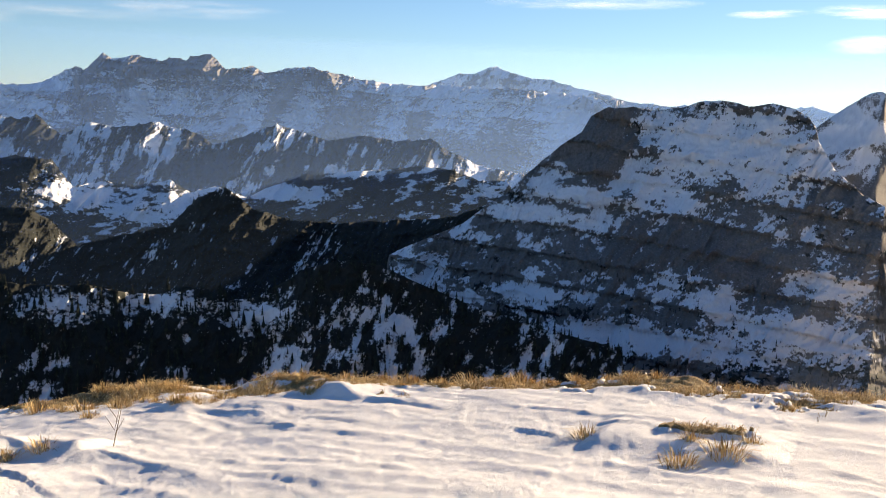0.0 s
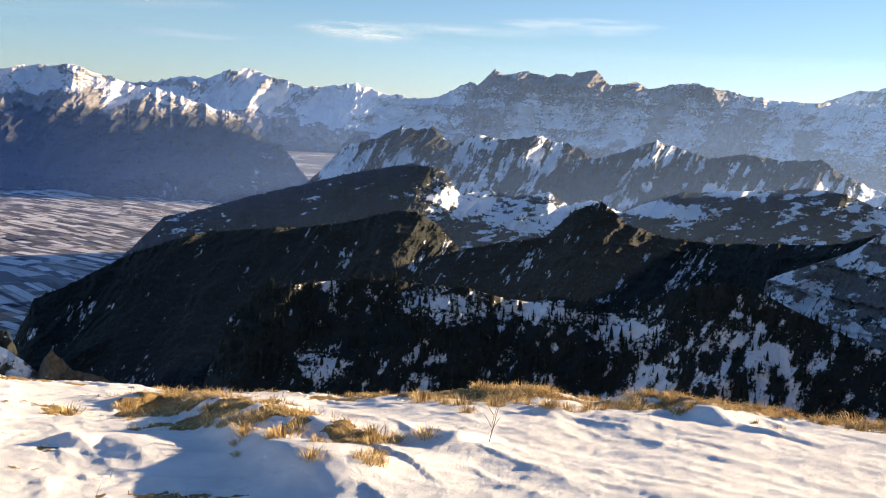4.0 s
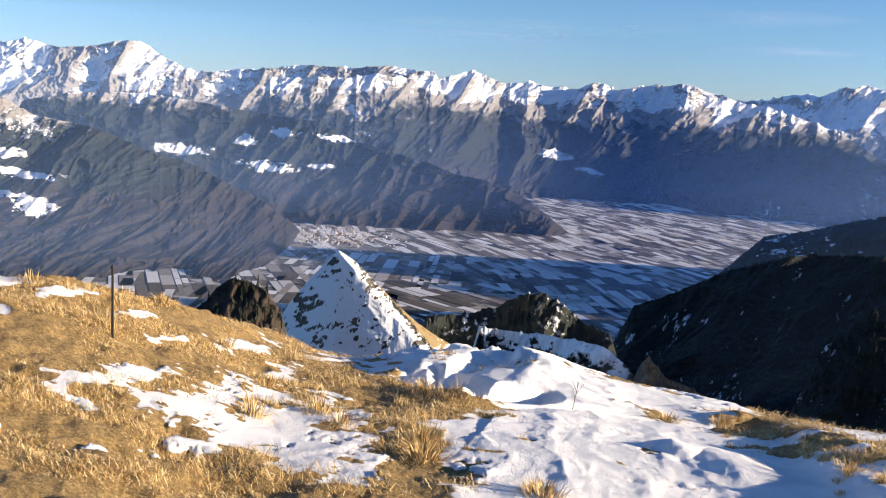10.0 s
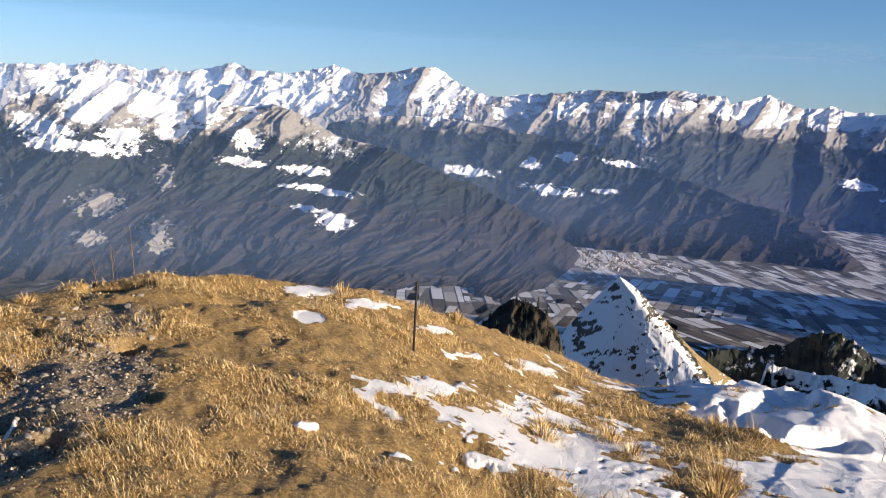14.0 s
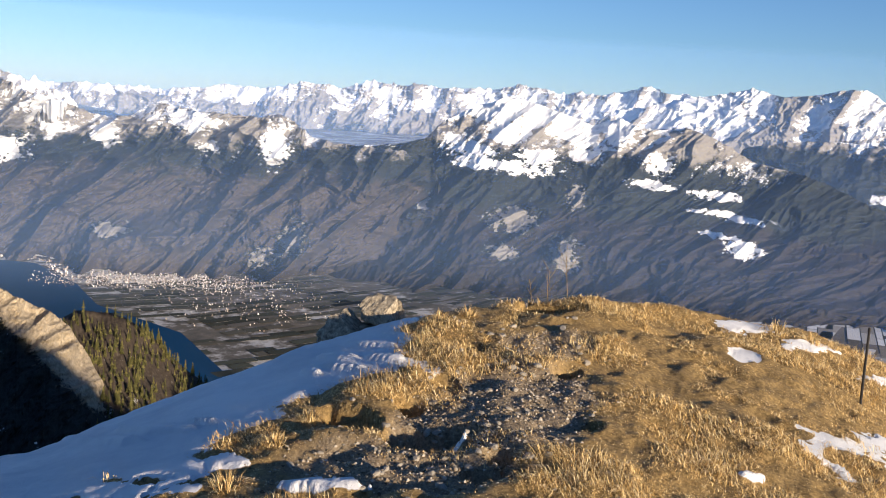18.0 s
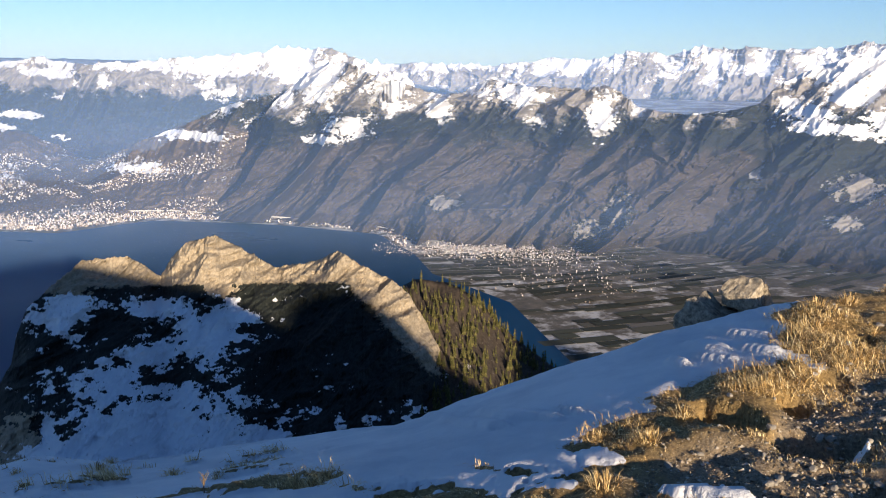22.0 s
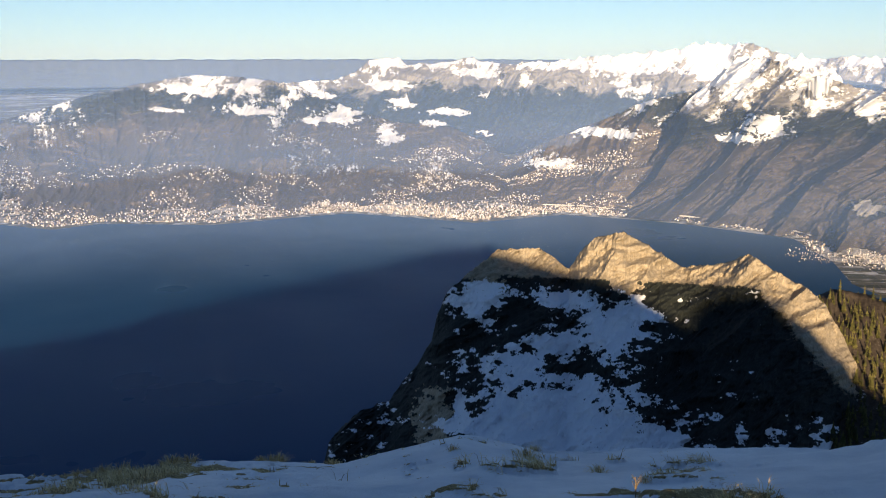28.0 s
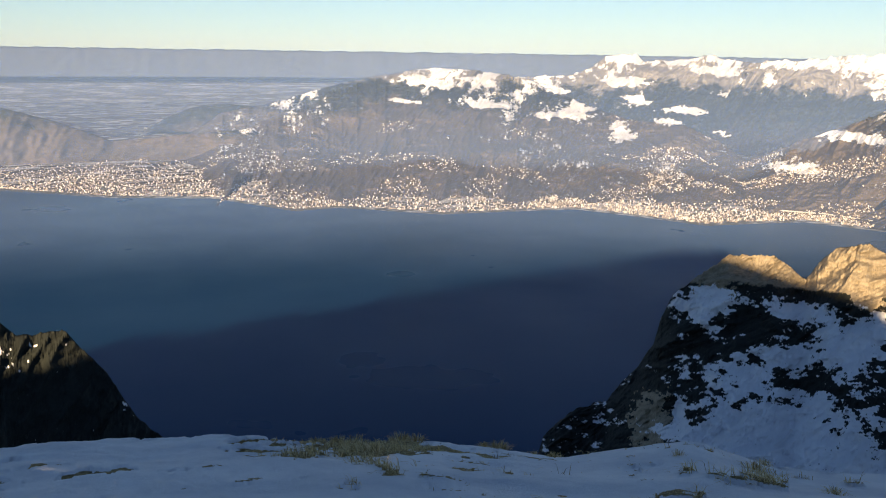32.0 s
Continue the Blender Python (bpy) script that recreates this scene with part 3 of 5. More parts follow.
mountain("far_plateau", "hills along the far horizon, haze in their pale blue colour", [(-20, -0.2), (0, -0.12), (15, -0.2), (33, -0.25), (60, -0.4)], 4750, -1.66, mat_plateau_hazed,
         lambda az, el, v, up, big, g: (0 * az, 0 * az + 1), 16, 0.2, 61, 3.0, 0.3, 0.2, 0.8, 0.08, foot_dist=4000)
mountain("shore_hill", "low wooded hill above the lake towns", LEFTHILL, 1350, -6.2, mat_hills,
         alpine(-2.0, 2.0, -2.0), 40, 0.1, 63, 2.5, 0.4, 0.3, 0.7, 0.05)
mountain("low_wood", "low wooded rise on the plateau", LOWHILL, 1750, -4.6, mat_hills,
         alpine(-1.0, 2.0, -2.0), 30, 0.1, 65, 2.5, 0.4, 0.3, 0.7, 0.05)


def fore_range_cover(az, el, v, up, big, g):
    lines = fbm((az - 0.4 * el) * 3.2, el * 0.9, 5, 71, 0.65)
    snow = 0.20 + 0.9 * lines + 0.45 * big - 0.8 * g
    return 0.5 + 0.3 * np.tanh((snow - 0.5) / 0.2), 0 * az + 0.72


mountain("snowy_fore_range", "shaded snowy fore-range with dark tree lines", MIDR, 900, -5.4, mat_wooded,
         fore_range_cover, 150, 0.035, 27, 1.8, 0.45, 1.0, 0.35, 0.15, foot_dist=800, keel=1.0)
ALPS = [(153.5, -4.98, 2.08, 0.64), (156.67, -6.01, 1.92, 0.48), (157.71, -4.22, 0.64, 0.16), (159.05, -5.36, 1.28, 0.80), (164.89, -4.61, 2.23, 0.42), (168, -3.25, 1.44, 0.35), (163.64, -4.8, 1.60, 0.26)]


def terrace_cover(az, el, v, up, big, g):
    lines = fbm((az - 2.0 * el) * 1.5, el * 3.2 + az * 0.5, 5, 75, 0.65)
    snow = 0.20 - 0.25 * sstep(154, 149, az) + 0.9 * lines + 0.4 * big - 0.5 * g
    d = fields_of(ALPS, az, el, 0.9)
    snow = np.where(d > -0.6, np.maximum(snow, 0.55 + 0.9 * d), snow)
    return 0.5 + 0.3 * np.tanh((snow - 0.5) / 0.2), 0 * az + 0.72


mountain("alp_terraces", "dark wooded ridge with white alp meadows", MID2, 620, -9.5, mat_wooded,
         terrace_cover, 130, 0.04, 29, 2.2, 0.5, 0.6, 0.4, 0.1, foot_dist=545)
mountain("forest_slope", "dark shaded forest slope falling to the valley", FORE1, 400, -17.5, mat_wooded,
         lambda az, el, v, up, big, g: (0.5 + 0.3 * np.tanh((-0.20 + 0.14 * sstep(147, 160, az) + 0.06 * sstep(-14, -9, el) + 1.0 * fbm((az - 0.5 * el) * 3.6, el * 1.5, 5, 73, 0.7) + 0.3 * big - 0.5 * g - 0.5) / 0.22), 0 * az + 0.72),
         190, 0.04, 31, 2.4, 0.55, 0.7, 0.45, 0.12, foot_dist=330)


def ridge_cover(az, el, v, up, big, g):
    lift = fields_of(((152.6, -10.9, 2.2, 0.8), (158.0, -10.7, 2.6, 0.6), (163.0, -11.5, 2.0, 1.0), (146.0, -14.5, 1.2, 0.8)), az, el, 0.9)
    snow = 0.09 + 0.35 * big + 0.75 * fbm(az * 1.8 - el * 0.5, el * 1.1, 5, 44, 0.68) - 0.5 * g - 0.12 * sstep(150, 144, az) + 0.14 * sstep(-13, -16, el) + 0.16 * sstep(160, 166, az)
    return np.clip(np.maximum(snow, 0.42 + 0.5 * lift), 0, 0.8), 0 * az + 0.72


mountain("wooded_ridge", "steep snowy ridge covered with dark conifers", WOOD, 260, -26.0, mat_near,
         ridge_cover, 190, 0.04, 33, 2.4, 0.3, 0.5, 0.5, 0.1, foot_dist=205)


MASSIF_SNOW = [(187.6, -1.2, 2.8, 2.0), (190.6, -1.5, 2.2, 2.2), (184.8, -3.6, 1.5, 1.3), (181.0, -4.2, 2.6, 0.45), (178.0, -5.3, 2.2, 0.5), (186.0, -4.2, 2.0, 0.8),
               (193.6, -1.8, 1.6, 1.2), (194.5, -8.3, 2.0, 0.8), (178.6, -9.8, 2.0, 0.5), (175.0, -10.2, 1.5, 0.3), (186.0, -12.0, 6.0, 0.7), (193.0, -11.0, 4.5, 1.0),
               (179.5, -12.3, 4.0, 0.6), (189.0, -9.6, 1.2, 0.9)]
MASSIF_ROCK = [(182.4, -0.9, 1.9, 1.3), (191.8, 0.5, 1.5, 0.7), (187.5, -7.0, 5.5, 1.6), (195.5, -5.5, 1.8, 1.8), (182.0, -7.6, 3.0, 1.4), (176.0, -8.3, 2.5, 1.0), (190.0, -10.3, 2.2, 0.7)]


def massif_cover(az, el, v, up, big, g):
    phase = (el + 0.12 * (az - 185) + 0.35 * big) * 0.62
    ledge = phase - np.floor(phase)
    snow = 0.25 + 0.22 * (0.45 - ledge) + 0.75 * big - 0.7 * g + 0.5 * np.clip(up - 0.5, -0.3, 0.3)
    white, bare = fields_of(MASSIF_SNOW, az, el, 0.8), fields_of(MASSIF_ROCK, az, el, 0.9, 68)
    snow = np.where(bare > -0.2, snow - 0.34 * sstep(-0.2, 0.35, bare), snow)
    snow = np.where(white > -0.3, np.maximum(snow, 0.5 + 0.8 * white + 0.25 * big), snow)
    return 0.5 + 0.32 * np.tanh((snow - 0.5) / 0.22), sstep(0.2, 0.5, big + 0.4 * sstep(-8, -12, el)) * 0.7


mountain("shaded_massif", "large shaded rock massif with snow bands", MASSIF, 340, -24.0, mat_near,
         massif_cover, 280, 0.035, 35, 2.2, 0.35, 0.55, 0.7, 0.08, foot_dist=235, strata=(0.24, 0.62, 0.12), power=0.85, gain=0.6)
mountain("side_hill", "snowy shaded hill beside the massif", RIGHTHILL, 480, -9.0, mat_near,
         alpine(-3.0, 3.0, -40), 60, 0.06, 37, 1.8, 0.4, 0.5, 0.5, 0.05, foot_dist=380)


# spurs of the summit itself
def pyramid_cover(az, el, v, up, big, g):
    right = sstep(-0.2, 0.7, (az - 113.7) - (-8.9 - el) * 0.95 + 0.5 * big)
    ribs = fbm((az + 0.8 * el) * 1.6, (el - 0.5 * az) * 3.4, 5, 83, 0.65)
    snow = 0.86 - 0.9 * sstep(0.20, 0.38, ribs + 0.25 * big + 0.10 * sstep(113, 111, az)) - right * (0.66 - 1.1 * big - 0.9 * ribs)
    return np.clip(snow, 0, 1), right


def cliff_cover(az, el, v, up, big, g):
    top = sstep(0.90, 0.99, v + 0.08 * big) * sstep(130.5, 129.5, az)
    snow = 0.62 * top + 0.5 * big + 0.24 * sstep(0.3, 0.75, v) * sstep(131, 129, az) + 0.3 * sstep(133, 137, az) + 0.5 * sstep(0.5, 1, v) * np.exp(-((az - 130.2) / 0.5) ** 2) - 0.3 * g
    # Shaded left front put into the colour: it takes the dark wood tone.
    return np.clip(snow, 0, 0.8), 0.75 * sstep(130.5, 128.5, az) + 0.2 * big


CRAG_SNOW = [(45.4, -20.4, 4.6, 3.2), (42.6, -21.0, 3.0, 1.8), (43.5, -17.4, 1.6, 1.2), (49.6, -21.6, 3.0, 2.0), (41.0, -13.6, 1.4, 1.0), (48.6, -15.2, 1.9, 1.6), (45.2, -16.0, 2.4, 0.7), (46.5, -13.6, 2.4, 0.6), (51.0, -14.4, 1.3, 0.35)]
CRAG_BARE = [(53.5, -17.0, 2.6, 3.0), (55.0, -14.6, 3.6, 2.2), (60.0, -17.5, 4.0, 2.0), (38.0, -18.8, 1.5, 2.6), (43.6, -14.8, 1.3, 1.6), (47.5, -12.4, 5.0, 0.55), (44.0, -11.4, 3.5, 0.5), (46.5, -17.3, 2.6, 0.5)]


def crag_cover(az, el, v, up, big, g):
    shrub = fbm(az * 1.3, el * 2.4, 5, 88, 0.68)
    white, bare = fields_of(CRAG_SNOW, az, el, 0.5, 85), fields_of(CRAG_BARE, az, el, 0.7, 86)
    chute = np.exp(-(((az - 55.0) - 0.95 * (-15.3 - el) + 0.5 * shrub) / 0.35) ** 2) * sstep(-13.0, -14.5, el) * sstep(-19.0, -17.0, el)
    snow = 0.42 + 0.8 * np.clip(white, -0.6, 0.7) - 0.7 * np.clip(bare, -0.25, 0.5) - 1.25 * shrub * sstep(0.75, 0.2, white) + 0.15 * big - 0.15 * g + 0.5 * chute * sstep(-0.2, 0.1, shrub)
    snow = snow + 0.20 * sstep(50, 54, az) * sstep(-19, -21, el)
    # Shadow line put into the cover: sunlit rock tan, shaded rock and shrubs dark.
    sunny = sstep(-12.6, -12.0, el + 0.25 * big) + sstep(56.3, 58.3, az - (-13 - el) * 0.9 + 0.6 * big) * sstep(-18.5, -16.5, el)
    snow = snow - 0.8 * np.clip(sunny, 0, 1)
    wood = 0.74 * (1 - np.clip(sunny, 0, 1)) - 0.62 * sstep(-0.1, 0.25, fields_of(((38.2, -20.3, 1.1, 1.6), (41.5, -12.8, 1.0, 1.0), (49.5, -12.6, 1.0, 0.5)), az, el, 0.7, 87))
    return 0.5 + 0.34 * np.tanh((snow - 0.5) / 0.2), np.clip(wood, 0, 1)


mountain("snow_pyramid", "sharp snow pyramid with a grassy sunlit edge", PYR, 98, -22.0, mat_pyramid,
         pyramid_cover, 130, 0.04, 39, 1.6, -0.6, 0.10, 0.5, 0.03, foot_dist=70, keel=0.0,
         bend=lambda az, el: 2.2 * np.abs(az - 113.5 - (-8.9 - el) * 0.95))
mountain("dark_hilltop", "dark wooded hilltop behind the grassy dome", DARKHILL, 86, -22.0, mat_brown,
         alpine(10.0, 3.0, 20), 50, 0.05, 41, 1.2, 0.2, 0.5, 0.6, 0.2, foot_dist=72)
mountain("cliff_spur", "short snow-topped rock cliff with a pinnacle", CLIFF, [(119, 52), (129, 42), (138, 38)], -23.0, mat_cliff,
         cliff_cover, 130, 0.03, 43, 1.0, 0.25, 0.9, 0.35, 0.2, foot_dist=[(119, 45), (129, 35), (138, 32)], back=2.5, keel=2.0, power=0.6)
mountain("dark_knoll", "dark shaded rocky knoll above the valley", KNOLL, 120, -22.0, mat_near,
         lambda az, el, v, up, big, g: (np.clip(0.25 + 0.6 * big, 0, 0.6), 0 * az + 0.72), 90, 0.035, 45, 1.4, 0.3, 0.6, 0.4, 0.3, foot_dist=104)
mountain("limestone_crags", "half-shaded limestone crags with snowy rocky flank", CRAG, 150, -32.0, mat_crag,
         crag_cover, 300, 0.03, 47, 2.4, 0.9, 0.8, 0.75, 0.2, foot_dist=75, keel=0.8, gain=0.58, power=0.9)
mountain("forest_flank", "sunlit conifer flank beside the limestone crags", CRAGTREE, 165, -32.0, mat_brown,
         alpine(10.0, 4.0, 20), 80, 0.04, 49, 2.0, 0.8, 0.4, 0.4, 0.1, foot_dist=80)
# Shade put into the colour: the whole crag takes the dark wood tone.
mountain("dark_crag", "crag above the lake, coloured dark as in shade", LCRAG, 120, -32.0, mat_near,
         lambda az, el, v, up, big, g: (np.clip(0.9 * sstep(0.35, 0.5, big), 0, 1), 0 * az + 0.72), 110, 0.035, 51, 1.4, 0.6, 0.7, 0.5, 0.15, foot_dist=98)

# ---- valley floor, lake ----
m_plain, t, b = material("winter_plain")
v = coords(t)
n1, n2 = tex_noise(t, v, 0.008, 7, 0.68), tex_noise(t, v, 0.09, 5, 0.65)
soil = mixc(t, ramp(t, n2, [(0.35, (0, 0, 0)), (0.65, (1, 1, 1))]), (0.075, 0.07, 0.058, 1), (0.17, 0.145, 0.115, 1))
frost = ramp(t, maths(t, "ADD", maths(t, "MULTIPLY", n1, 0.6), maths(t, "MULTIPLY", n2, 0.4)), [(0.50, (0, 0, 0)), (0.57, (1, 1, 1))])
t.links.new(mixc(t, frost, soil, (0.5, 0.49, 0.47, 1)), b.inputs["Base Color"])
b.inputs["Roughness"].default_value = 0.9
rr = np.geomspace(200, 4900, 60)[:, None]
aa = np.radians(np.linspace(0, 360, 361))[None, :]
tagged(sheet("ground", np.stack([EYE[0] + rr * np.sin(aa), EYE[1] + rr * np.cos(aa), FLOOR + 0 * rr * aa], -1), m_plain),
       "wide valley floor and plateau of winter fields", "ground", "", "structure")
SHORE = [(-30, -7.0), (2.4, -7.49), (7.9, -8.1), (13.3, -8.28), (17.7, -9.05), (20.2, -8.88), (26, -9.24), (33.7, -8.8), (40.9, -9.4),
         (45.9, -8.9), (52.2, -9.23), (58.4, -9.8), (59.4, -10.4), (60.4, -10.85), (61.5, -12.0), (66, -13.5), (70, -17)]
m_lake, t, b = material("lake_water")
b.inputs["Base Color"].default_value = (0.005, 0.049, 0.122, 1)
b.inputs["Specular IOR Level"].default_value = 0.03
b.inputs["IOR"].default_value = 1.33
v = coords(t)
t.links.new(ramp(t, tex_noise(t, v, 0.01, 4, 0.5), [(0.3, (0.26, 0.26, 0.26)), (0.7, (0.4, 0.4, 0.4))]), b.inputs["Roughness"])
bump = node(t, "Bump", Strength=0.08, Distance=0.2, Height=tex_noise(t, v, 0.8, 4, 0.6))
t.links.new(bump.outputs[0], b.inputs["Normal"])
az = np.linspace(-30, 70, 400)
far_r = (EYE[2] - FLOOR - 0.4) / np.tan(np.radians(-along(SHORE, az)))
lr = np.linspace(0.25, 1, 30)[:, None] * far_r[None, :]
A = np.radians(az)[None, :] + 0 * lr
tagged(sheet("water", np.stack([EYE[0] + lr * np.sin(A), EYE[1] + lr * np.cos(A), FLOOR + 0.4 + 0 * lr], -1), m_lake),
       "calm dark blue lake under thin haze", "lake", "", "structure")

# ---- half-clear sheets for aerial haze ----
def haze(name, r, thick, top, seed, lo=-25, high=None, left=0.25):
    """An upright half-clear blue sheet across the valley at a distance, added to look like winter haze; it scatters the
    light that meets it.
    """
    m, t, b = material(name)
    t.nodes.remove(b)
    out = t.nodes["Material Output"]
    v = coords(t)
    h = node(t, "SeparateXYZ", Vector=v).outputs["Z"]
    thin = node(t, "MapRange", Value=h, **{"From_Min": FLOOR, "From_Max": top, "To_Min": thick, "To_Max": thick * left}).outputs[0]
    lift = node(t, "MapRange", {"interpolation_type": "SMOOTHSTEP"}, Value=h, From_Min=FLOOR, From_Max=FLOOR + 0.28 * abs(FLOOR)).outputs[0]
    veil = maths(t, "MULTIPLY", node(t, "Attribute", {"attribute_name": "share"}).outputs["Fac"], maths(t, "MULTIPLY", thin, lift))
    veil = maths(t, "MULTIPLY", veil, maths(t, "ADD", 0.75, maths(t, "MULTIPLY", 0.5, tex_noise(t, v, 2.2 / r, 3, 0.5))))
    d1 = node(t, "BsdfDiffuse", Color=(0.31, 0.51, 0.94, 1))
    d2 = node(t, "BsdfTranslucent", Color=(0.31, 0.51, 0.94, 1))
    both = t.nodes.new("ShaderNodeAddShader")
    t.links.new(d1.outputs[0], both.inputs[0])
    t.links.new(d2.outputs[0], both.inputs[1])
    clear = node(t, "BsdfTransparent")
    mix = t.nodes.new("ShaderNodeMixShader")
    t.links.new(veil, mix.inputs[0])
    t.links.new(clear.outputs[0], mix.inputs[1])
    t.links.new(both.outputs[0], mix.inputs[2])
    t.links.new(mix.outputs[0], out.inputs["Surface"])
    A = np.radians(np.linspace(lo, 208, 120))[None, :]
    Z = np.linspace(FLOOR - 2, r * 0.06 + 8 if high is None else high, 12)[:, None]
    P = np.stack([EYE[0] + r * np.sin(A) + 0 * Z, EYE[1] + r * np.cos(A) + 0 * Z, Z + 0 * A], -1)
    ob = sheet("haze_sheet", P, m, {"share": sstep(0, 12, np.degrees(A) - lo) + 0 * Z})
    return tagged(ob, "half-clear bluish sheet added for the look of winter haze", "haze", "valley haze", "structure")


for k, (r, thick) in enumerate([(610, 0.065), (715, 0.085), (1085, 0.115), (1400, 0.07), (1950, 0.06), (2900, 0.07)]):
    haze("valley_haze_sheet", r, thick, r * 0.05, k)
# Two more sheets, added to lift and part the dark forest slopes.
haze("gorge_haze_sheet", 272, 0.028, -2, 9, 128, -2, 0.0)
haze("gorge_haze_sheet", 475, 0.10, -8, 10, 122, -8, 0.0)

# ---- the summit ----
SIDE = [(-180, 7), (0, 8), (45, 8.5), (60, 8), (70, 7.5), (80, 8), (90, 9), (100, 10), (110, 13), (116, 24), (132, 26), (137, 18), (150, 13), (180, 11.5), (200, 11.5), (210, 7.17), (240, 7.33)]
edge = [(-165, -14), (-60, -18), (-20, -20)] + GROUND + [(198.5, -13.0), (210, -14.57), (240, -15.7)]
BEAR = np.arange(-190, 240, 0.25)
SIDE_WIDE, EDGE_FINE, EDGE_SOFT = blurred(along(SIDE, BEAR), 10), blurred(along(edge, BEAR), 2), blurred(along(edge, BEAR), 24)
# the grass dome's limits, bare places in the snow, snow left on the grass, and the stony path: (bearing, dip) and half sizes
DOME_LEFT = [(78.8, -11.78), (79.29, -13.3), (79.13, -14.83), (75.15, -16.32), (70.06, -18.07), (67.23, -19.54), (65.99, -20.67), (55.12, -21.75), (43.34, -21.63)]
DOME_RIGHT = [(114.47, -14.53), (121.5, -16.4), (122.61, -19.6), (124.96, -22.23)]
BARE = [(139.32, -16.64, 3.03, 0.35), (143.39, -17.44, 2.71, 0.38), (147.42, -18.02, 2.71, 0.35), (150.73, -18.45, 2.08, 0.26), (121.25, -19.2, 1.28, 0.80), (122.5, -20.87, 2.39, 0.57),
        (142.08, -20.84, 2.71, 0.22), (121.5, -16.54, 1.44, 0.22), (171.89, -14.53, 3.51, 0.22), (177.35, -14.14, 3.51, 0.22), (181.54, -13.61, 2.87, 0.22), (192.92, -11.81, 2.39, 0.19),
        (196.61, -11.16, 3.51, 0.29), (155.03, -15.18, 2.55, 0.13), (190.29, -15.76, 2.08, 0.16), (133.81, -16.62, 1.12, 0.13), (22.02, -18.47, 3.83, 0.19),
        (21.58, -19.84, 4.79, 0.54), (27.55, -20.08, 2.55, 0.38), (22.61, -19.25, 5.75, 0.22), (132.23, -15.06, 2.55, 0.16), (136.39, -15.27, 1.92, 0.16), (143.25, -15.7, 1.92, 0.16)]
LEFT_SNOW = [(104.2, -15.98, 3.03, 0.57), (108.44, -17.36, 4.15, 0.96), (113.42, -18.88, 4.47, 1.28), (117.05, -20.39, 4.47, 1.12), (97.64, -10.97, 1.28, 0.22), (97.14, -12.56, 0.86, 0.26),
             (100.83, -11.61, 1.12, 0.19), (104.29, -12.76, 0.96, 0.16), (103.96, -19.71, 0.70, 0.19), (98.21, -18.33, 0.64, 0.13), (110.18, -14.38, 1.12, 0.32), (106.47, -13.95, 1.12, 0.19),
             (83.56, -19.79, 1.12, 0.26), (68.82, -19.81, 1.12, 0.35), (74.59, -20.93, 2.71, 0.32), (81.6, -17.89, 0.80, 0.13), (59.28, -21.24, 5.27, 0.64), (112.76, -15.78, 0.96, 0.42), (114.99, -17.01, 0.96, 0.42)]
PATH = [(86.81, -13.13, 2.08, 0.80), (85.63, -15.18, 3.19, 1.44), (82.86, -17.35, 4.79, 1.28), (79.08, -19.96, 7.66, 1.44)]
PITS = [(75.5, -17.5, 1.5, 0.4), (79.6, -18.0, 1.7, 0.5), (78.9, -16.35, 0.8, 0.35), (82.5, -13.4, 0.8, 0.22), (85.8, -19.5, 1.6, 0.5), (83.3, -19.8, 1.0, 0.4), (82.1, -17.4, 0.9, 0.25),
        (84.0, -18.8, 0.9, 0.25), (87.8, -14.1, 0.8, 0.22), (76.5, -11.3, 1.9, 0.22), (86.6, -10.9, 1.8, 0.19), (89.1, -17.1, 0.8, 0.22), (80.8, -15.2, 0.8, 0.2)]

LIT = [(65.0, -18.4, 2.6, 0.16), (62.9, -18.95, 1.6, 0.16), (60.9, -18.85, 0.9, 0.1), (74.6, -14.45, 1.3, 0.14), (76.6, -13.7, 1.6, 0.12), (78.2, -13.15, 1.0, 0.1), (77.4, -14.35, 1.1, 0.12),
       (73.3, -15.35, 0.5, 0.12), (78.9, -15.0, 0.8, 0.14), (75.2, -15.0, 1.2, 0.08), (67.5, -18.05, 0.8, 0.08)]


def polar(X, Y):
    dx, dy = X - EYE[0], Y - EYE[1]
    az = np.degrees(np.arctan2(dx, dy))
    return np.hypot(dx, dy), np.where(az < -150, az + 360, az)


def base_height(X, Y):
    r, az = polar(X, Y)
    rs = np.interp(az, BEAR, SIDE_WIDE)
    q = r / rs
    near = sstep(0.5, 0.95, q)
    el = np.interp(az, BEAR, EDGE_FINE) * near + np.interp(az, BEAR, EDGE_SOFT) * (1 - near)
    zs = EYE[2] + rs * np.tan(np.radians(el))
    # Unseen flank's fall set, then roughened, to lay a soft shadow on the lake.
    z = zs * np.minimum(q, 1) ** np.interp(az, [-30, 0, 70, 88, 140, 200, 210], [1.4, 2.1, 2.4, 1.5, 1.35, 1.35, 1.4]) - np.maximum(r - rs, 0) * np.interp(az, [-190, -150, -60, -25, -3, 200, 210, 240], [0.75, 0.2, 0.26, 0.32, 0.75, 0.75, 0.2, 0.22])
    z = z + 0.07 * np.maximum(r - 25, 0) * sstep(-148, -135, az) * sstep(-3, -12, az) * fbm(X * 0.16, Y * 0.16, 3, 95)
    z = np.maximum(z, along(SHADE_RIDGE, az) - 0.8 * np.abs(r - 155))
    return z, r, az, q


# Unseen ridge behind the walk, added to throw shade on the crags.
SHADE_RIDGE = [(197.5, -120), (198.6, -60), (199.4, 5), (200.3, 15), (202.3, 21.5), (203.4, 25.5), (206, 25), (207.4, 22), (208.8, 14), (210, -60), (211, -120)]


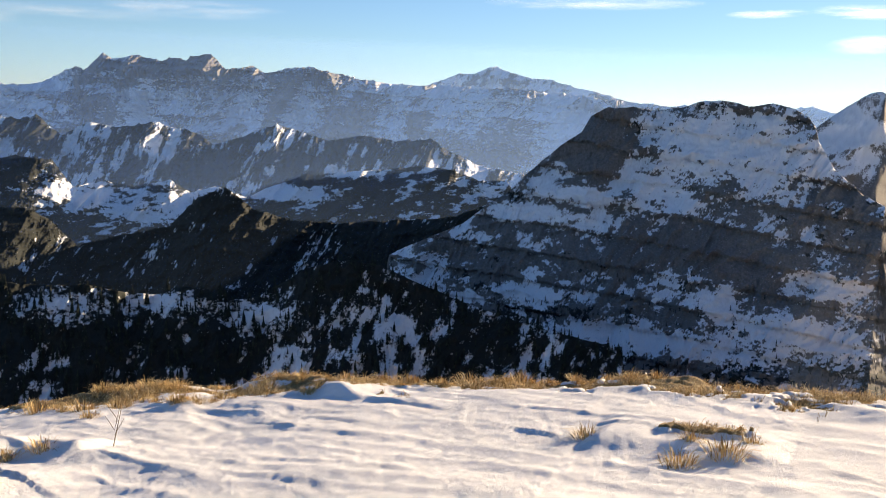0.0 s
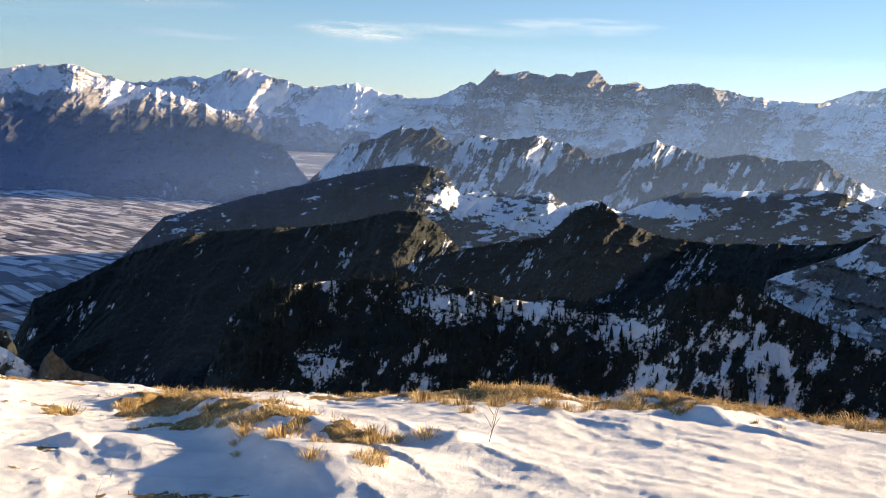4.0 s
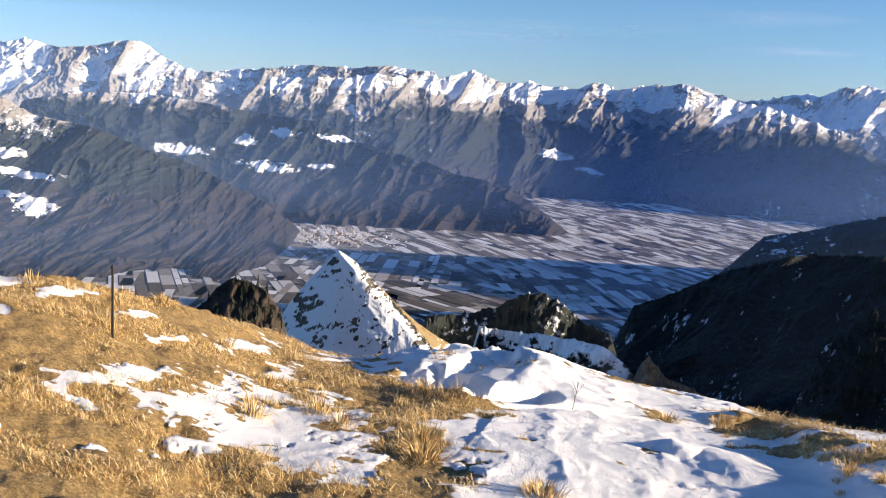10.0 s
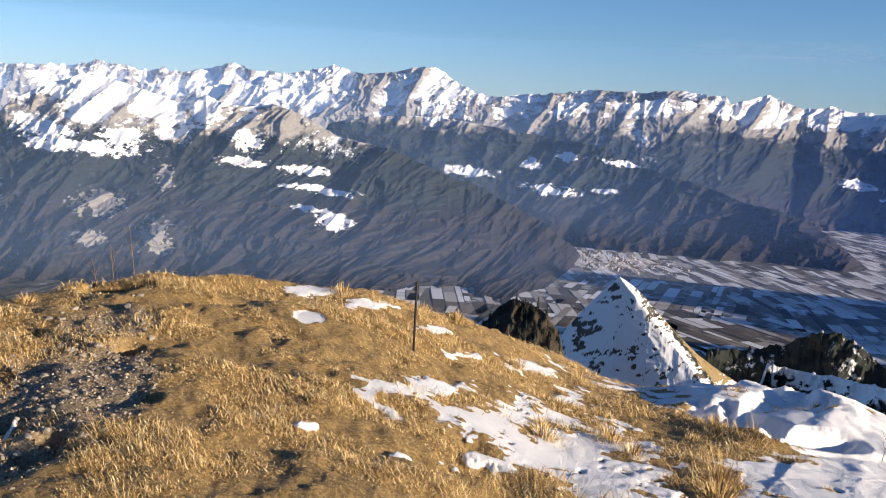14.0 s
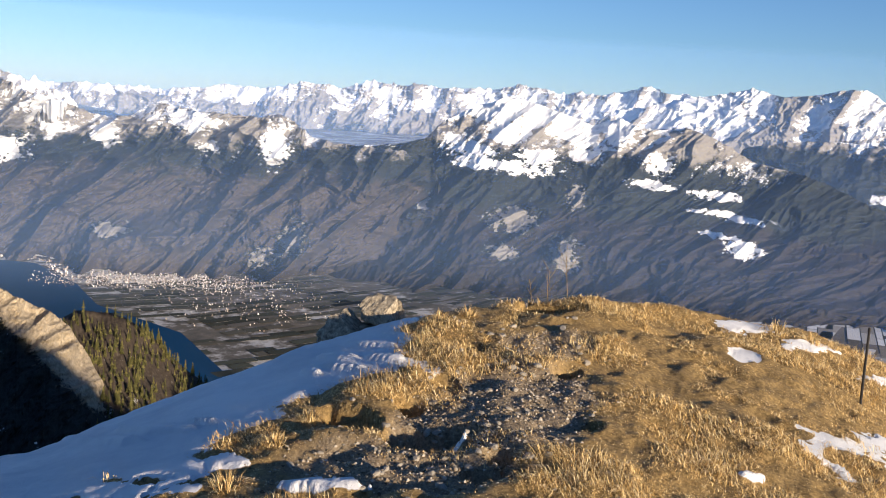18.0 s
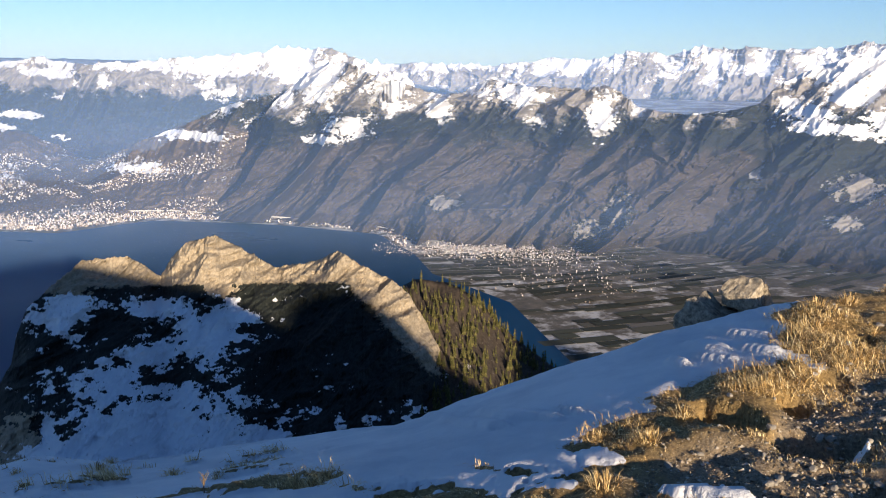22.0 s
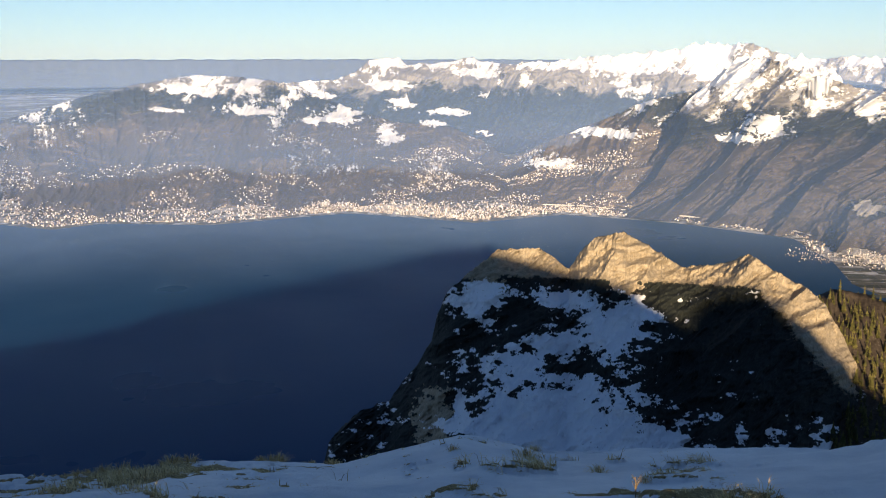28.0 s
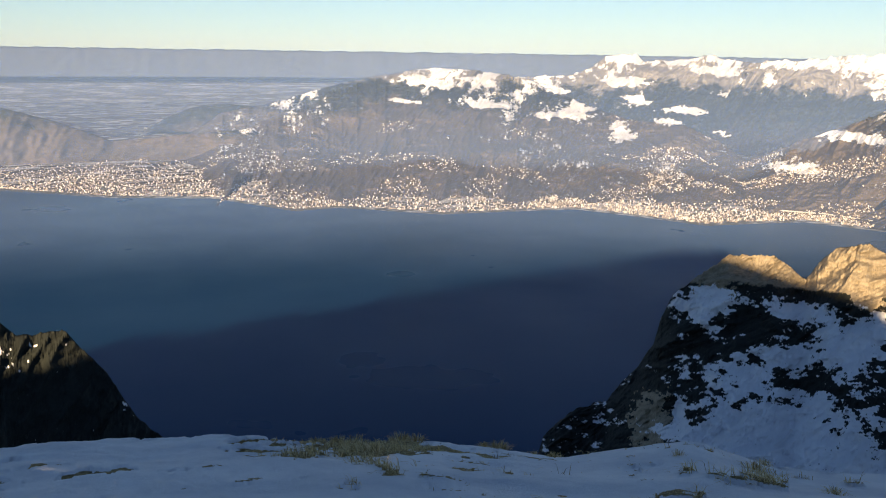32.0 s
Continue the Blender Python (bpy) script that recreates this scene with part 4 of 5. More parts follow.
def spots(az, dip, places, n, ragged=0.6):
    out = np.zeros_like(az)
    for a, e, da, de in places:
        d = np.hypot((az - a) / da, (dip - e) / de)
        out = np.maximum(out, sstep(1.25, 0.75, d + ragged * n))
    return out


def surfaces(X, Y):
    """Snow, path and pits over the summit's ground, each 0 to 1, and its smooth height."""
    z, r, az, q = base_height(X, Y)
    dip = np.degrees(np.arctan2(z - EYE[2], np.maximum(r, 0.05)))
    n = fbm(X * 1.3, Y * 1.3, 5, 31, 0.62)
    n2 = fbm(X * 3.1, Y * 3.1, 4, 33, 0.6)
    le = sorted((p[1], p[0]) for p in DOME_LEFT)
    ri = sorted((p[1], p[0]) for p in DOME_RIGHT)
    left = np.interp(dip, [p[0] for p in le], [p[1] for p in le])
    right = np.interp(dip, [p[0] for p in ri], [p[1] for p in ri])
    dome = sstep(-1.6, 1.6, (az - left) + 3.5 * n) * sstep(-2.5, 2.5, (right - az) + 7 * n)
    mottled = sstep(-6, 2, az - 99) * sstep(-0.15, 0.25, n2 + 0.3 * n)
    n3 = fbm(X * 8, Y * 8, 4, 35, 0.65)
    left_snow = np.maximum(spots(az, dip, LEFT_SNOW, n2 + 0.9 * n3, 1.0), 0)
    dome = dome * (1 - left_snow * (1 - 0.35 * mottled))
    bare = spots(az, dip, [(a, e, da, de * 1.25) for a, e, da, de in BARE], n + 0.7 * n2 + 0.7 * n3, 1.0)
    tiny = sstep(0.42, 0.5, fbm(X * 1.9 + 7, Y * 1.9, 4, 37, 0.6)) * sstep(85, 100, az) * sstep(150, 125, az)
    tiny = np.maximum(tiny, sstep(0.26, 0.42, n2 * 0.7 + 0.6 * n3) * sstep(60, 48, az) * 0.85)
    rim = sstep(0.90, 0.95, q + 0.10 * n + 0.05 * n3) * sstep(-0.25, 0.0, n2 + 0.6 * n + 0.25 * sstep(168, 175, az)) * sstep(140, 150, az)
    snow = 1 - np.clip(np.maximum.reduce([dome, bare, tiny * 0.8, rim]), 0, 1)
    snow = np.where(dip < -40, 0.7 * snow, snow)
    path = spots(az, dip, PATH, n, 0.8) * (1 - snow)
    pits = spots(az, dip, PITS, n2, 0.7)
    return snow, path, pits, z, r, az, q


def on_base(az, dip):
    r = np.linspace(1.8, 28, 500)
    X, Y = EYE[0] + r * math.sin(radians(az)), EYE[1] + r * math.cos(radians(az))
    z = base_height(X, Y)[0]
    hit = np.nonzero(z >= EYE[2] + r * math.tan(radians(dip)))[0]
    k = hit[0] if len(hit) else int(np.argmax((z - EYE[2]) / r))
    return X[k], Y[k]


def bank(X, Y, line, h, rise, drop):
    """A wind-blown bank of snow along a line: a slow rise on the sunny side, a short fall on the shaded one."""
    px, py = np.array(line).T
    near = (X > px.min() - 3.5) & (X < px.max() + 3.5) & (Y > py.min() - 3.5) & (Y < py.max() + 3.5)
    if X.size > 1000:
        out = np.zeros_like(X)
        if near.any():
            xs, ys = X[near], Y[near]
            out[near] = np.concatenate([bank(xs[k:k + 1000], ys[k:k + 1000], line, h, rise, drop) for k in range(0, len(xs), 1000)])
        return out
    best, side, taper = np.full_like(X, 1e9), np.zeros_like(X), np.zeros_like(X)
    n = len(line) - 1
    for k, ((x0, y0), (x1, y1)) in enumerate(zip(line[:-1], line[1:])):
        dx, dy = x1 - x0, y1 - y0
        f = np.clip(((X - x0) * dx + (Y - y0) * dy) / (dx * dx + dy * dy), 0, 1)
        px, py = X - x0 - f * dx, Y - y0 - f * dy
        d = np.hypot(px, py)
        near = d < best
        best = np.where(near, d, best)
        side = np.where(near, px * math.sin(radians(SUN_AZ)) + py * math.cos(radians(SUN_AZ)), side)
        taper = np.where(near, (k + f) / n, taper)
    wide = np.where(side > 0, rise, drop) * (1 + 0.35 * fbm(X * 0.9, Y * 0.9, 3, 66))
    return h * np.exp(-(best / wide) ** 2) * sstep(0, 0.25, taper + 0.08) * sstep(0, 0.25, 1.08 - taper)


def summit_height(X, Y, known=None):
    snow, path, pits, z, r, az, q = known or surfaces(X, Y)
    calm = sstep(0.6, 2.0, r)
    fade = np.minimum(1, 14 / (r + 1))
    z = z + calm * (0.05 * fbm(X * 0.35, Y * 0.35, 3, 5) + 0.03 * fbm(X * 1.1, Y * 1.1, 4, 9) * fade)
    wind = X * 0.5 + Y * 0.86 + 0.35 * fbm(X * 0.5, Y * 0.5, 3, 11)
    cross = X * 0.86 - Y * 0.5
    drift = ridged(wind * 0.30, cross * 0.12, 3, 15) - 0.4
    ripple = ridged(wind * 1.6, cross * 0.33, 4, 18) - 0.4
    open_snow = 0.12 + 0.88 * np.clip(sstep(110, 118, az) + sstep(68, 60, az), 0, 1)
    z = z + calm * snow * open_snow * (0.14 * drift * sstep(0.25, 0.7, q) + 0.042 * ripple + 0.010 * fbm(X * 9, Y * 9, 3, 19))
    z = z + calm * (1 - snow) * (0.065 * fbm(X * 2.2, Y * 2.2, 4, 22) + 0.03 * fbm(X * 7, Y * 7, 3, 23) - 0.015)
    z = z + calm * path * (0.014 * fbm(X * 5, Y * 5, 4, 24) - 0.03) - 0.17 * pits * calm + 0.032 * spots(az, np.degrees(np.arctan2(z - EYE[2], np.maximum(r, 0.05))), LIT, fbm(X * 2.5, Y * 2.5, 3, 71), 0.4)
    for line, h, rise, drop in BANKS:
        z = z + calm * bank(X, Y, line, h, rise, drop)
    z = z - 0.30 * spots(az, np.degrees(np.arctan2(z - EYE[2], np.maximum(r, 0.05))), ((121.3, -15.7, 2.6, 0.5), (125.6, -16.2, 2.4, 0.45)), fbm(X * 0.8, Y * 0.8, 3, 72), 0.4)
    # the trodden trail down to the col
    fall = np.degrees(np.arctan2(z - EYE[2], np.maximum(r, 0.05)))
    trail = np.interp(fall, [-22, -17, -16.2, -15.6, -14.2, -13.8], [128.5, 125.6, 123.7, 123.4, 124.5, 122.1])
    off = np.abs(az - trail) * np.radians(1) * r
    z = z - 0.16 * sstep(0.55, 0.15, off) * sstep(0.4, 0.55, q) * (q < 1.1) + 0.08 * sstep(0.35, 0.1, np.abs(off - 0.65)) * sstep(0.4, 0.55, q) * (q < 1.1)
    return z


BANKS = [([on_base(*p) for p in pts], h, rise, drop) for pts, h, rise, drop in (
    ([(136.04, -16.36), (139.29, -16.53), (141.96, -16.91), (144.72, -17.57), (148.12, -18.23), (151.72, -18.59)], 0.18, 1.1, 0.30),
    ([(142.1, -17.4), (144.69, -18.61), (147.89, -19.7), (151.99, -20.63)], 0.16, 0.7, 0.25),
    ([(134.72, -18.63), (137.23, -18.45), (140.4, -19.46)], 0.12, 0.45, 0.3),
    ([(118.6, -14.9), (120.2, -15.4), (121.4, -16.3), (123.4, -16.9), (125.4, -17.2)], 0.16, 1.5, 0.4),
    ([(124.6, -16.1), (125.4, -15.2), (126.6, -14.4)], 0.20, 1.2, 0.4),
    ([(183.91, -16.56), (187.61, -16.39), (194.59, -16.24)], 0.10, 0.9, 0.3),
    ([(163.9, -14.94), (167.66, -15.15), (171.19, -15.55)], 0.14, 0.8, 0.25),
    ([(154.34, -17.97), (157.55, -18.09)], 0.10, 0.4, 0.2),
    ([(184.93, -13.44), (187.61, -12.63), (190.01, -12.1)], 0.09, 0.9, 0.35),
    ([(160.63, -15.74), (164.09, -15.95), (167.16, -16.26)], 0.08, 0.9, 0.35))]


def meet(az, dip, far=30.0):
    """Where the ground lies under a bearing and dip from the summit's middle."""
    k = np.interp(az, GROUND_AZ, np.arange(len(GROUND_AZ)))
    i = min(int(k), len(GROUND_AZ) - 2)
    r = GROUND_R
    z = GROUND_Z[:, i] * (1 - k + i) + GROUND_Z[:, i + 1] * (k - i)
    seen = (r > 1.8) & (r < far)
    r, z = r[seen], z[seen]
    hit = np.nonzero(z >= EYE[2] + r * math.tan(radians(dip)))[0]
    j = hit[0] if len(hit) else int(np.argmax((z - EYE[2]) / r))
    return EYE[0] + r[j] * math.sin(radians(az)), EYE[1] + r[j] * math.cos(radians(az)), z[j]


az = np.concatenate([np.linspace(-165, -6, 300)[:-1], np.linspace(-6, 195, 1750)])
rad = np.concatenate([[0.004], np.geomspace(0.3, 3.0, 50)[:-1], np.linspace(3.0, 15, 300)[:-1], np.geomspace(15, 30, 110)[:-1], np.geomspace(30, 330, 84)])[:, None]
A = np.radians(az)[None, :] + 0 * rad
X, Y = EYE[0] + rad * np.sin(A), EYE[1] + rad * np.cos(A)
known = surfaces(X, Y)
Zg = summit_height(X, Y, known)
sn, pa = known[:2]
GROUND_AZ, GROUND_R, GROUND_Z = az, rad[:, 0], Zg
m_ground, t, b = material("summit_ground")
v = coords(t)
at, at_path = (node(t, "Attribute", {"attribute_name": k}).outputs["Fac"] for k in ("snow", "path"))
fine, mid = tex_noise(t, v, 38, 6, 0.7), tex_noise(t, v, 5, 6, 0.6)
turf = mixc(t, ramp(t, fine, [(0.3, (0, 0, 0)), (0.7, (1, 1, 1))]), (0.10, 0.064, 0.025, 1), (0.46, 0.32, 0.135, 1))
grit = mixc(t, ramp(t, tex_noise(t, v, 55, 6, 0.8), [(0.35, (0, 0, 0)), (0.68, (1, 1, 1))]), (0.12, 0.088, 0.055, 1), (0.46, 0.37, 0.25, 1))
turf = mixc(t, at_path, turf, grit)
snow_c = mixc(t, ramp(t, tex_noise(t, v, 1.1, 7, 0.66), [(0.36, (0, 0, 0)), (0.62, (1, 1, 1))]), (0.68, 0.70, 0.74, 1), (0.89, 0.89, 0.90, 1))
cov = ramp(t, maths(t, "ADD", at, maths(t, "MULTIPLY", maths(t, "SUBTRACT", tex_noise(t, v, 14, 6, 0.7), 0.5), 0.7)), [(0.44, (0, 0, 0)), (0.54, (1, 1, 1))])
t.links.new(mixc(t, cov, turf, snow_c), b.inputs["Base Color"])
b.inputs["Roughness"].default_value = 0.75
b.inputs["Specular IOR Level"].default_value = 0.2
bump = node(t, "Bump", Strength=0.6, Distance=0.025, Height=maths(t, "ADD", fine, maths(t, "MULTIPLY", tex_noise(t, v, 120, 3, 0.6), 0.4)))
t.links.new(bump.outputs[0], b.inputs["Normal"])
ob = sheet("summit_ground", np.stack([X, Y, Zg], -1), m_ground, {"snow": sn, "path": pa})
tagged(ob, "snowy summit dome with dry grass and a stony path", "ground", "", "structure")


# ---- helpers for things ----
def raw_mesh(name, V, F, mat, smooth=False):
    """A mesh from arrays of points and of faces with one number of corners each."""
    me = bpy.data.meshes.new(name)
    me.vertices.add(len(V))
    me.vertices.foreach_set("co", np.asarray(V, np.float32).reshape(-1))
    idx = np.concatenate([np.asarray(f).reshape(-1) for f in F]).astype(np.int32)
    sizes = np.concatenate([np.full(len(f), np.asarray(f).shape[1]) for f in F])
    me.loops.add(len(idx))
    me.loops.foreach_set("vertex_index", idx)
    me.polygons.add(len(sizes))
    me.polygons.foreach_set("loop_start", np.concatenate([[0], np.cumsum(sizes)[:-1]]).astype(np.int32))
    me.polygons.foreach_set("use_smooth", np.full(len(sizes), smooth))
    me.update(calc_edges=True)
    me.validate()
    if mat:
        me.materials.append(mat)
    return me


def part(name, me, parent, label=""):
    ob = new(name, me)
    ob.parent = parent
    return tagged(ob, label)


def plain(name, a, b_, scale, rough=0.8, random_shift=0.0):
    m, t, b = material(name)
    v = coords(t)
    f = tex_noise(t, v, scale, 5, 0.65)
    c = mixc(t, ramp(t, f, [(0.32, (0, 0, 0)), (0.68, (1, 1, 1))]), (*a, 1), (*b_, 1))
    t.links.new(c, b.inputs["Base Color"])
    b.inputs["Roughness"].default_value = rough
    b.inputs["Specular IOR Level"].default_value = 0.25
    bump = node(t, "Bump", Strength=0.5, Distance=0.3 / scale, Height=f)
    t.links.new(bump.outputs[0], b.inputs["Normal"])
    return m


def by_island(name, stops, rough=0.8, spec=0.2):
    m, t, b = material(name)
    g = t.nodes.new("ShaderNodeNewGeometry").outputs["Random Per Island"]
    t.links.new(ramp(t, g, stops), b.inputs["Base Color"])
    b.inputs["Roughness"].default_value = rough
    b.inputs["Specular IOR Level"].default_value = spec
    return m


m_straw = by_island("dry_grass", [(0.0, (0.17, 0.10, 0.035)), (0.3, (0.50, 0.33, 0.125)), (0.7, (0.80, 0.59, 0.27)), (1.0, (0.88, 0.74, 0.46))], 0.7)
rng = np.random.default_rng(7)


def blades(base, length, width, lean, head):
    """Bent grass blades: base points (n, 3), lengths, widths, lean 0 to 1 and the heading of the lean in radians."""
    n = len(base)
    d = np.stack([np.cos(head), np.sin(head), 0 * head], -1)
    side = np.stack([-np.sin(head), np.cos(head), 0 * head], -1) * (width / 2)[:, None]
    up = np.array([0, 0, 1.0])
    mid = base + length[:, None] * (0.55 * up * (1 - 0.45 * lean[:, None]) + 0.35 * d * lean[:, None])
    tip = base + length[:, None] * (up * (1 - 0.85 * lean[:, None]) + 0.9 * d * lean[:, None])
    V = np.stack([base - side, base + side, mid + side * 0.8, mid - side * 0.8, tip], 1).reshape(-1, 3)
    k = (np.arange(n) * 5)[:, None]
    return V, [k + np.array([0, 1, 2, 3]), k + np.array([3, 2, 4])]


# the matted grass of the dome and of the bare places
n = 760000
a_ = np.concatenate([rng.uniform(15, 128, 360000), rng.uniform(15, 200, n - 560000), rng.uniform(115, 200, 200000)])
q_ = np.concatenate([rng.uniform(0.22, 1.06, n - 200000), rng.uniform(0.5, 1.05, 200000)])
rs_ = np.interp(a_, BEAR, SIDE_WIDE)
r_ = np.minimum(rs_ * q_, 17)
X, Y = EYE[0] + r_ * np.sin(np.radians(a_)), EYE[1] + r_ * np.cos(np.radians(a_))
sn, pa, *_ = surfaces(X, Y)
keep = rng.uniform(0, 1, n) < np.clip((1 - sn) * 1.2 - 0.25, 0, 1) * (1 - 0.5 * pa)
X, Y, r_ = X[keep], Y[keep], r_[keep]
base = np.stack([X, Y, summit_height(X, Y) - 0.008], -1)
n = len(X)
clump = sstep(-0.2, 0.5, fbm(X * 1.6, Y * 1.6, 4, 44))
V, F = blades(base, rng.uniform(0.035, 0.105, n) * (0.3 + 1.25 * clump) * (1 + 0.7 * sstep(3, 7, r_) * sstep(105, 118, a_[keep])), rng.uniform(0.0018, 0.0036, n) * (0.7 + r_ / 10), rng.beta(5.5, 1.1, n),
              rng.normal(2.2, 1.5, n))
tagged(new("grass", raw_mesh("grass", V, F, m_straw)), "matted straw-coloured winter grass on the summit", "grass", "", "stuff")


def tuft_mesh(k):
    g = np.random.default_rng(100 + k)
    n = 150
    rr, aa = g.uniform(0, 1, n) ** 0.7 * 0.13, g.uniform(0, 6.283, n)
    base = np.stack([rr * np.cos(aa), rr * np.sin(aa), 0 * rr - 0.02], -1)
    V, F = blades(base, g.uniform(0.08, 0.24, n), g.uniform(0.004, 0.009, n), np.clip(rr * 5 + g.uniform(0, 0.45, n), 0, 1), aa + g.normal(0, 0.5, n))
    return raw_mesh("grass_tuft", V, F, m_straw)


TUFTS = [tuft_mesh(k) for k in range(5)]
PLACES = [(162.85, -14.68), (185.76, -12.92), (187.18, -12.59), (184.14, -16.49), (189.17, -17.3), (191.46, -16.63), (192.57, -15.84), (189.64, -16.06), (155.13, -17.62), (173.45, -14.6),
          (176.75, -14.23), (179.79, -14), (182.71, -13.44), (160.84, -14.82), (159.12, -14.84), (156.92, -15.04), (121.58, -19.36), (128.83, -21.25), (163.4, -15.49), (161.17, -15.64), (158.01, -15.88),
          (156.22, -15.91), (153.78, -15.94), (139.4, -16.94), (142.42, -17.4), (144.76, -17.71), (147.09, -18.01), (120.63, -16.48), (137.1, -16.76), (111.28, -17.59), (112.1, -16.39), (121.57, -19.32),
          (129.46, -21.66), (134.36, -16.87), (116.36, -17.88), (119.78, -17.37), (114.32, -17.27), (109.11, -14.46), (111.53, -18.16), (121.85, -20.16), (101.77, -11.41), (100.8, -11.29), (103.44, -11.68),
          (98.9, -11.03), (115.19, -17.94), (112.57, -14.84), (118.7, -16.17), (109.07, -13.8), (116.64, -18.58), (105.47, -12.07), (42.41, -20.71), (38.44, -20.29), (48.47, -21.31),
          (46.18, -21.13), (29.06, -19.24), (23.39, -18.71), (20.93, -18.48), (18.79, -18.6), (43.07, -19.72), (20.1, -19.6), (24.27, -19.86), (80.41, -11.99), (81.99, -11.71), (83.04, -13.02),
          (90.44, -12.3), (73.25, -17.82), (71.35, -19.05), (68.83, -21.36), (88.37, -13.71), (91.88, -11.54)]
g = random.Random(8)
ROWS_OF_GRASS = [([(136.05, -16.42), (139.3, -16.58), (141.98, -16.97), (144.74, -17.63), (148.14, -18.29), (151.73, -18.65), (153.33, -18.77)], 44, 0.5),
                 ([(156.13, -15.07), (162.94, -14.79), (169.11, -14.75), (175.22, -14.37), (180.6, -13.9), (184.89, -13.28)], 40, 0.25),
                 ([(146.79, -15.74), (153.76, -15.88), (158.28, -15.76), (164.74, -15.34)], 22, 0.25),
                 ([(17.74, -18.77), (23.2, -18.95), (28.5, -19.52), (31.48, -19.72)], 14, 0.3)]
for row, many, spread in ROWS_OF_GRASS:
    for k in range(many):
        f = g.random() * (len(row) - 1)
        i = int(f)
        PLACES.append((row[i][0] + (row[i + 1][0] - row[i][0]) * (f - i) + g.gauss(0, 0.3), row[i][1] + (row[i + 1][1] - row[i][1]) * (f - i) + g.gauss(0, spread)))
for k, (a, e) in enumerate(PLACES):
    x, y, z = meet(a, e)
    ob = new("grass_tuft", TUFTS[k % 5])
    s_ = (0.55 + 0.6 * ((k * 37) % 17) / 17) * (0.55 if a < 92 else 1.0) * (0.6 if k >= 70 else 1.0)
    ob.matrix_world = pose(x, y, z, 0, 0, (k * 67) % 360) @ Matrix.Diagonal((s_, s_, s_, 1))
    tagged(ob, "dry straw-coloured grass tuft on the snowy summit", "grass tuft", "tufts of dry grass")

# ---- stones ----
m_stone = plain("path_stone", (0.20, 0.175, 0.14), (0.46, 0.42, 0.36), 30)
m_outcrop = plain("pale_limestone", (0.12, 0.10, 0.075), (0.50, 0.43, 0.32), 7)


def stone_mesh(name, seed, mat, levels=2, rough=0.28, flat=0.7, cut=(0.55, 0.9)):
    bm = bmesh.new()
    bmesh.ops.create_icosphere(bm, subdivisions=levels, radius=1)
    g = random.Random(seed)
    planes = [(Vector((g.gauss(0, 1), g.gauss(0, 1), g.gauss(0, 1))).normalized(), g.uniform(*cut)) for _ in range(9 if levels < 4 else 16)]
    for v in bm.verts:
        for nrm, d in planes:
            over = v.co.dot(nrm) - d
            if over > 0:
                v.co -= nrm * over * 0.92
        v.co *= 1 + rough * 0.35 * noise.fractal(v.co * 2.3 + Vector((seed, 0, 0)), 0.8, 2.0, 4)
        v.co.z *= flat
    me = bpy.data.meshes.new(name)
    bm.to_mesh(me)
    bm.free()
    me.materials.append(mat)
    return me


STONES = [stone_mesh("stone", k, m_stone) for k in range(6)]
g = random.Random(5)
count = 0
while count < 270:
    a, e = g.choice(PATH)[:2]
    a, e = a + g.gauss(0, 3.4), e + g.gauss(0, 1.6)
    if not (64 < a < 92 and -24 < e < -11.3):
        continue
    x, y, z = meet(a, e, 14)
    s_ = 0.005 + 0.026 * g.random() ** 3
    ob = new("stone", STONES[count % 6])
    ob.matrix_world = pose(x, y, z + s_ * 0.15, g.uniform(-20, 20), g.uniform(-20, 20), g.uniform(0, 360)) @ Matrix.Diagonal((s_ * 1.3, s_, s_, 1))
    tagged(ob, "small pale limestone stone lying on the trodden path", "stone", "stones on the path")
    count += 1

# the gravel between them
oct_v = np.array([(1, 0, 0), (-1, 0, 0), (0, 1, 0), (0, -1, 0), (0, 0, 0.7), (0, 0, -0.7)], float)
oct_f = np.array([(0, 2, 4), (2, 1, 4), (1, 3, 4), (3, 0, 4), (2, 0, 5), (1, 2, 5), (3, 1, 5), (0, 3, 5)])
n = 60000
a_, r_ = rng.uniform(62, 94, n), rng.uniform(2.2, 8.5, n)
X, Y = EYE[0] + r_ * np.sin(np.radians(a_)), EYE[1] + r_ * np.cos(np.radians(a_))
keep = rng.uniform(0, 1, n) < 0.5 * surfaces(X, Y)[1]
X, Y = X[keep], Y[keep]
n = len(X)
size = 0.0035 + 0.012 * rng.uniform(0, 1, n) ** 3
turn = rng.uniform(0, 6.28, n)
V = oct_v[None] * size[:, None, None] * rng.uniform(0.6, 1.3, (n, 6, 1))
V = np.stack([V[..., 0] * np.cos(turn)[:, None] - V[..., 1] * np.sin(turn)[:, None], V[..., 0] * np.sin(turn)[:, None] + V[..., 1] * np.cos(turn)[:, None], V[..., 2]], -1)
V = V + np.stack([X, Y, summit_height(X, Y) + 0.002], -1)[:, None]
m_gravel = by_island("path_gravel", [(0.0, (0.08, 0.06, 0.04)), (0.5, (0.26, 0.21, 0.15)), (1.0, (0.58, 0.52, 0.43))], 0.8)
tagged(new("gravel", raw_mesh("gravel", V.reshape(-1, 3), [(oct_f[None] + (np.arange(n) * 6)[:, None, None]).reshape(-1, 3)], m_gravel)),
       "loose pale gravel scattered over the trodden path", "gravel", "", "stuff")

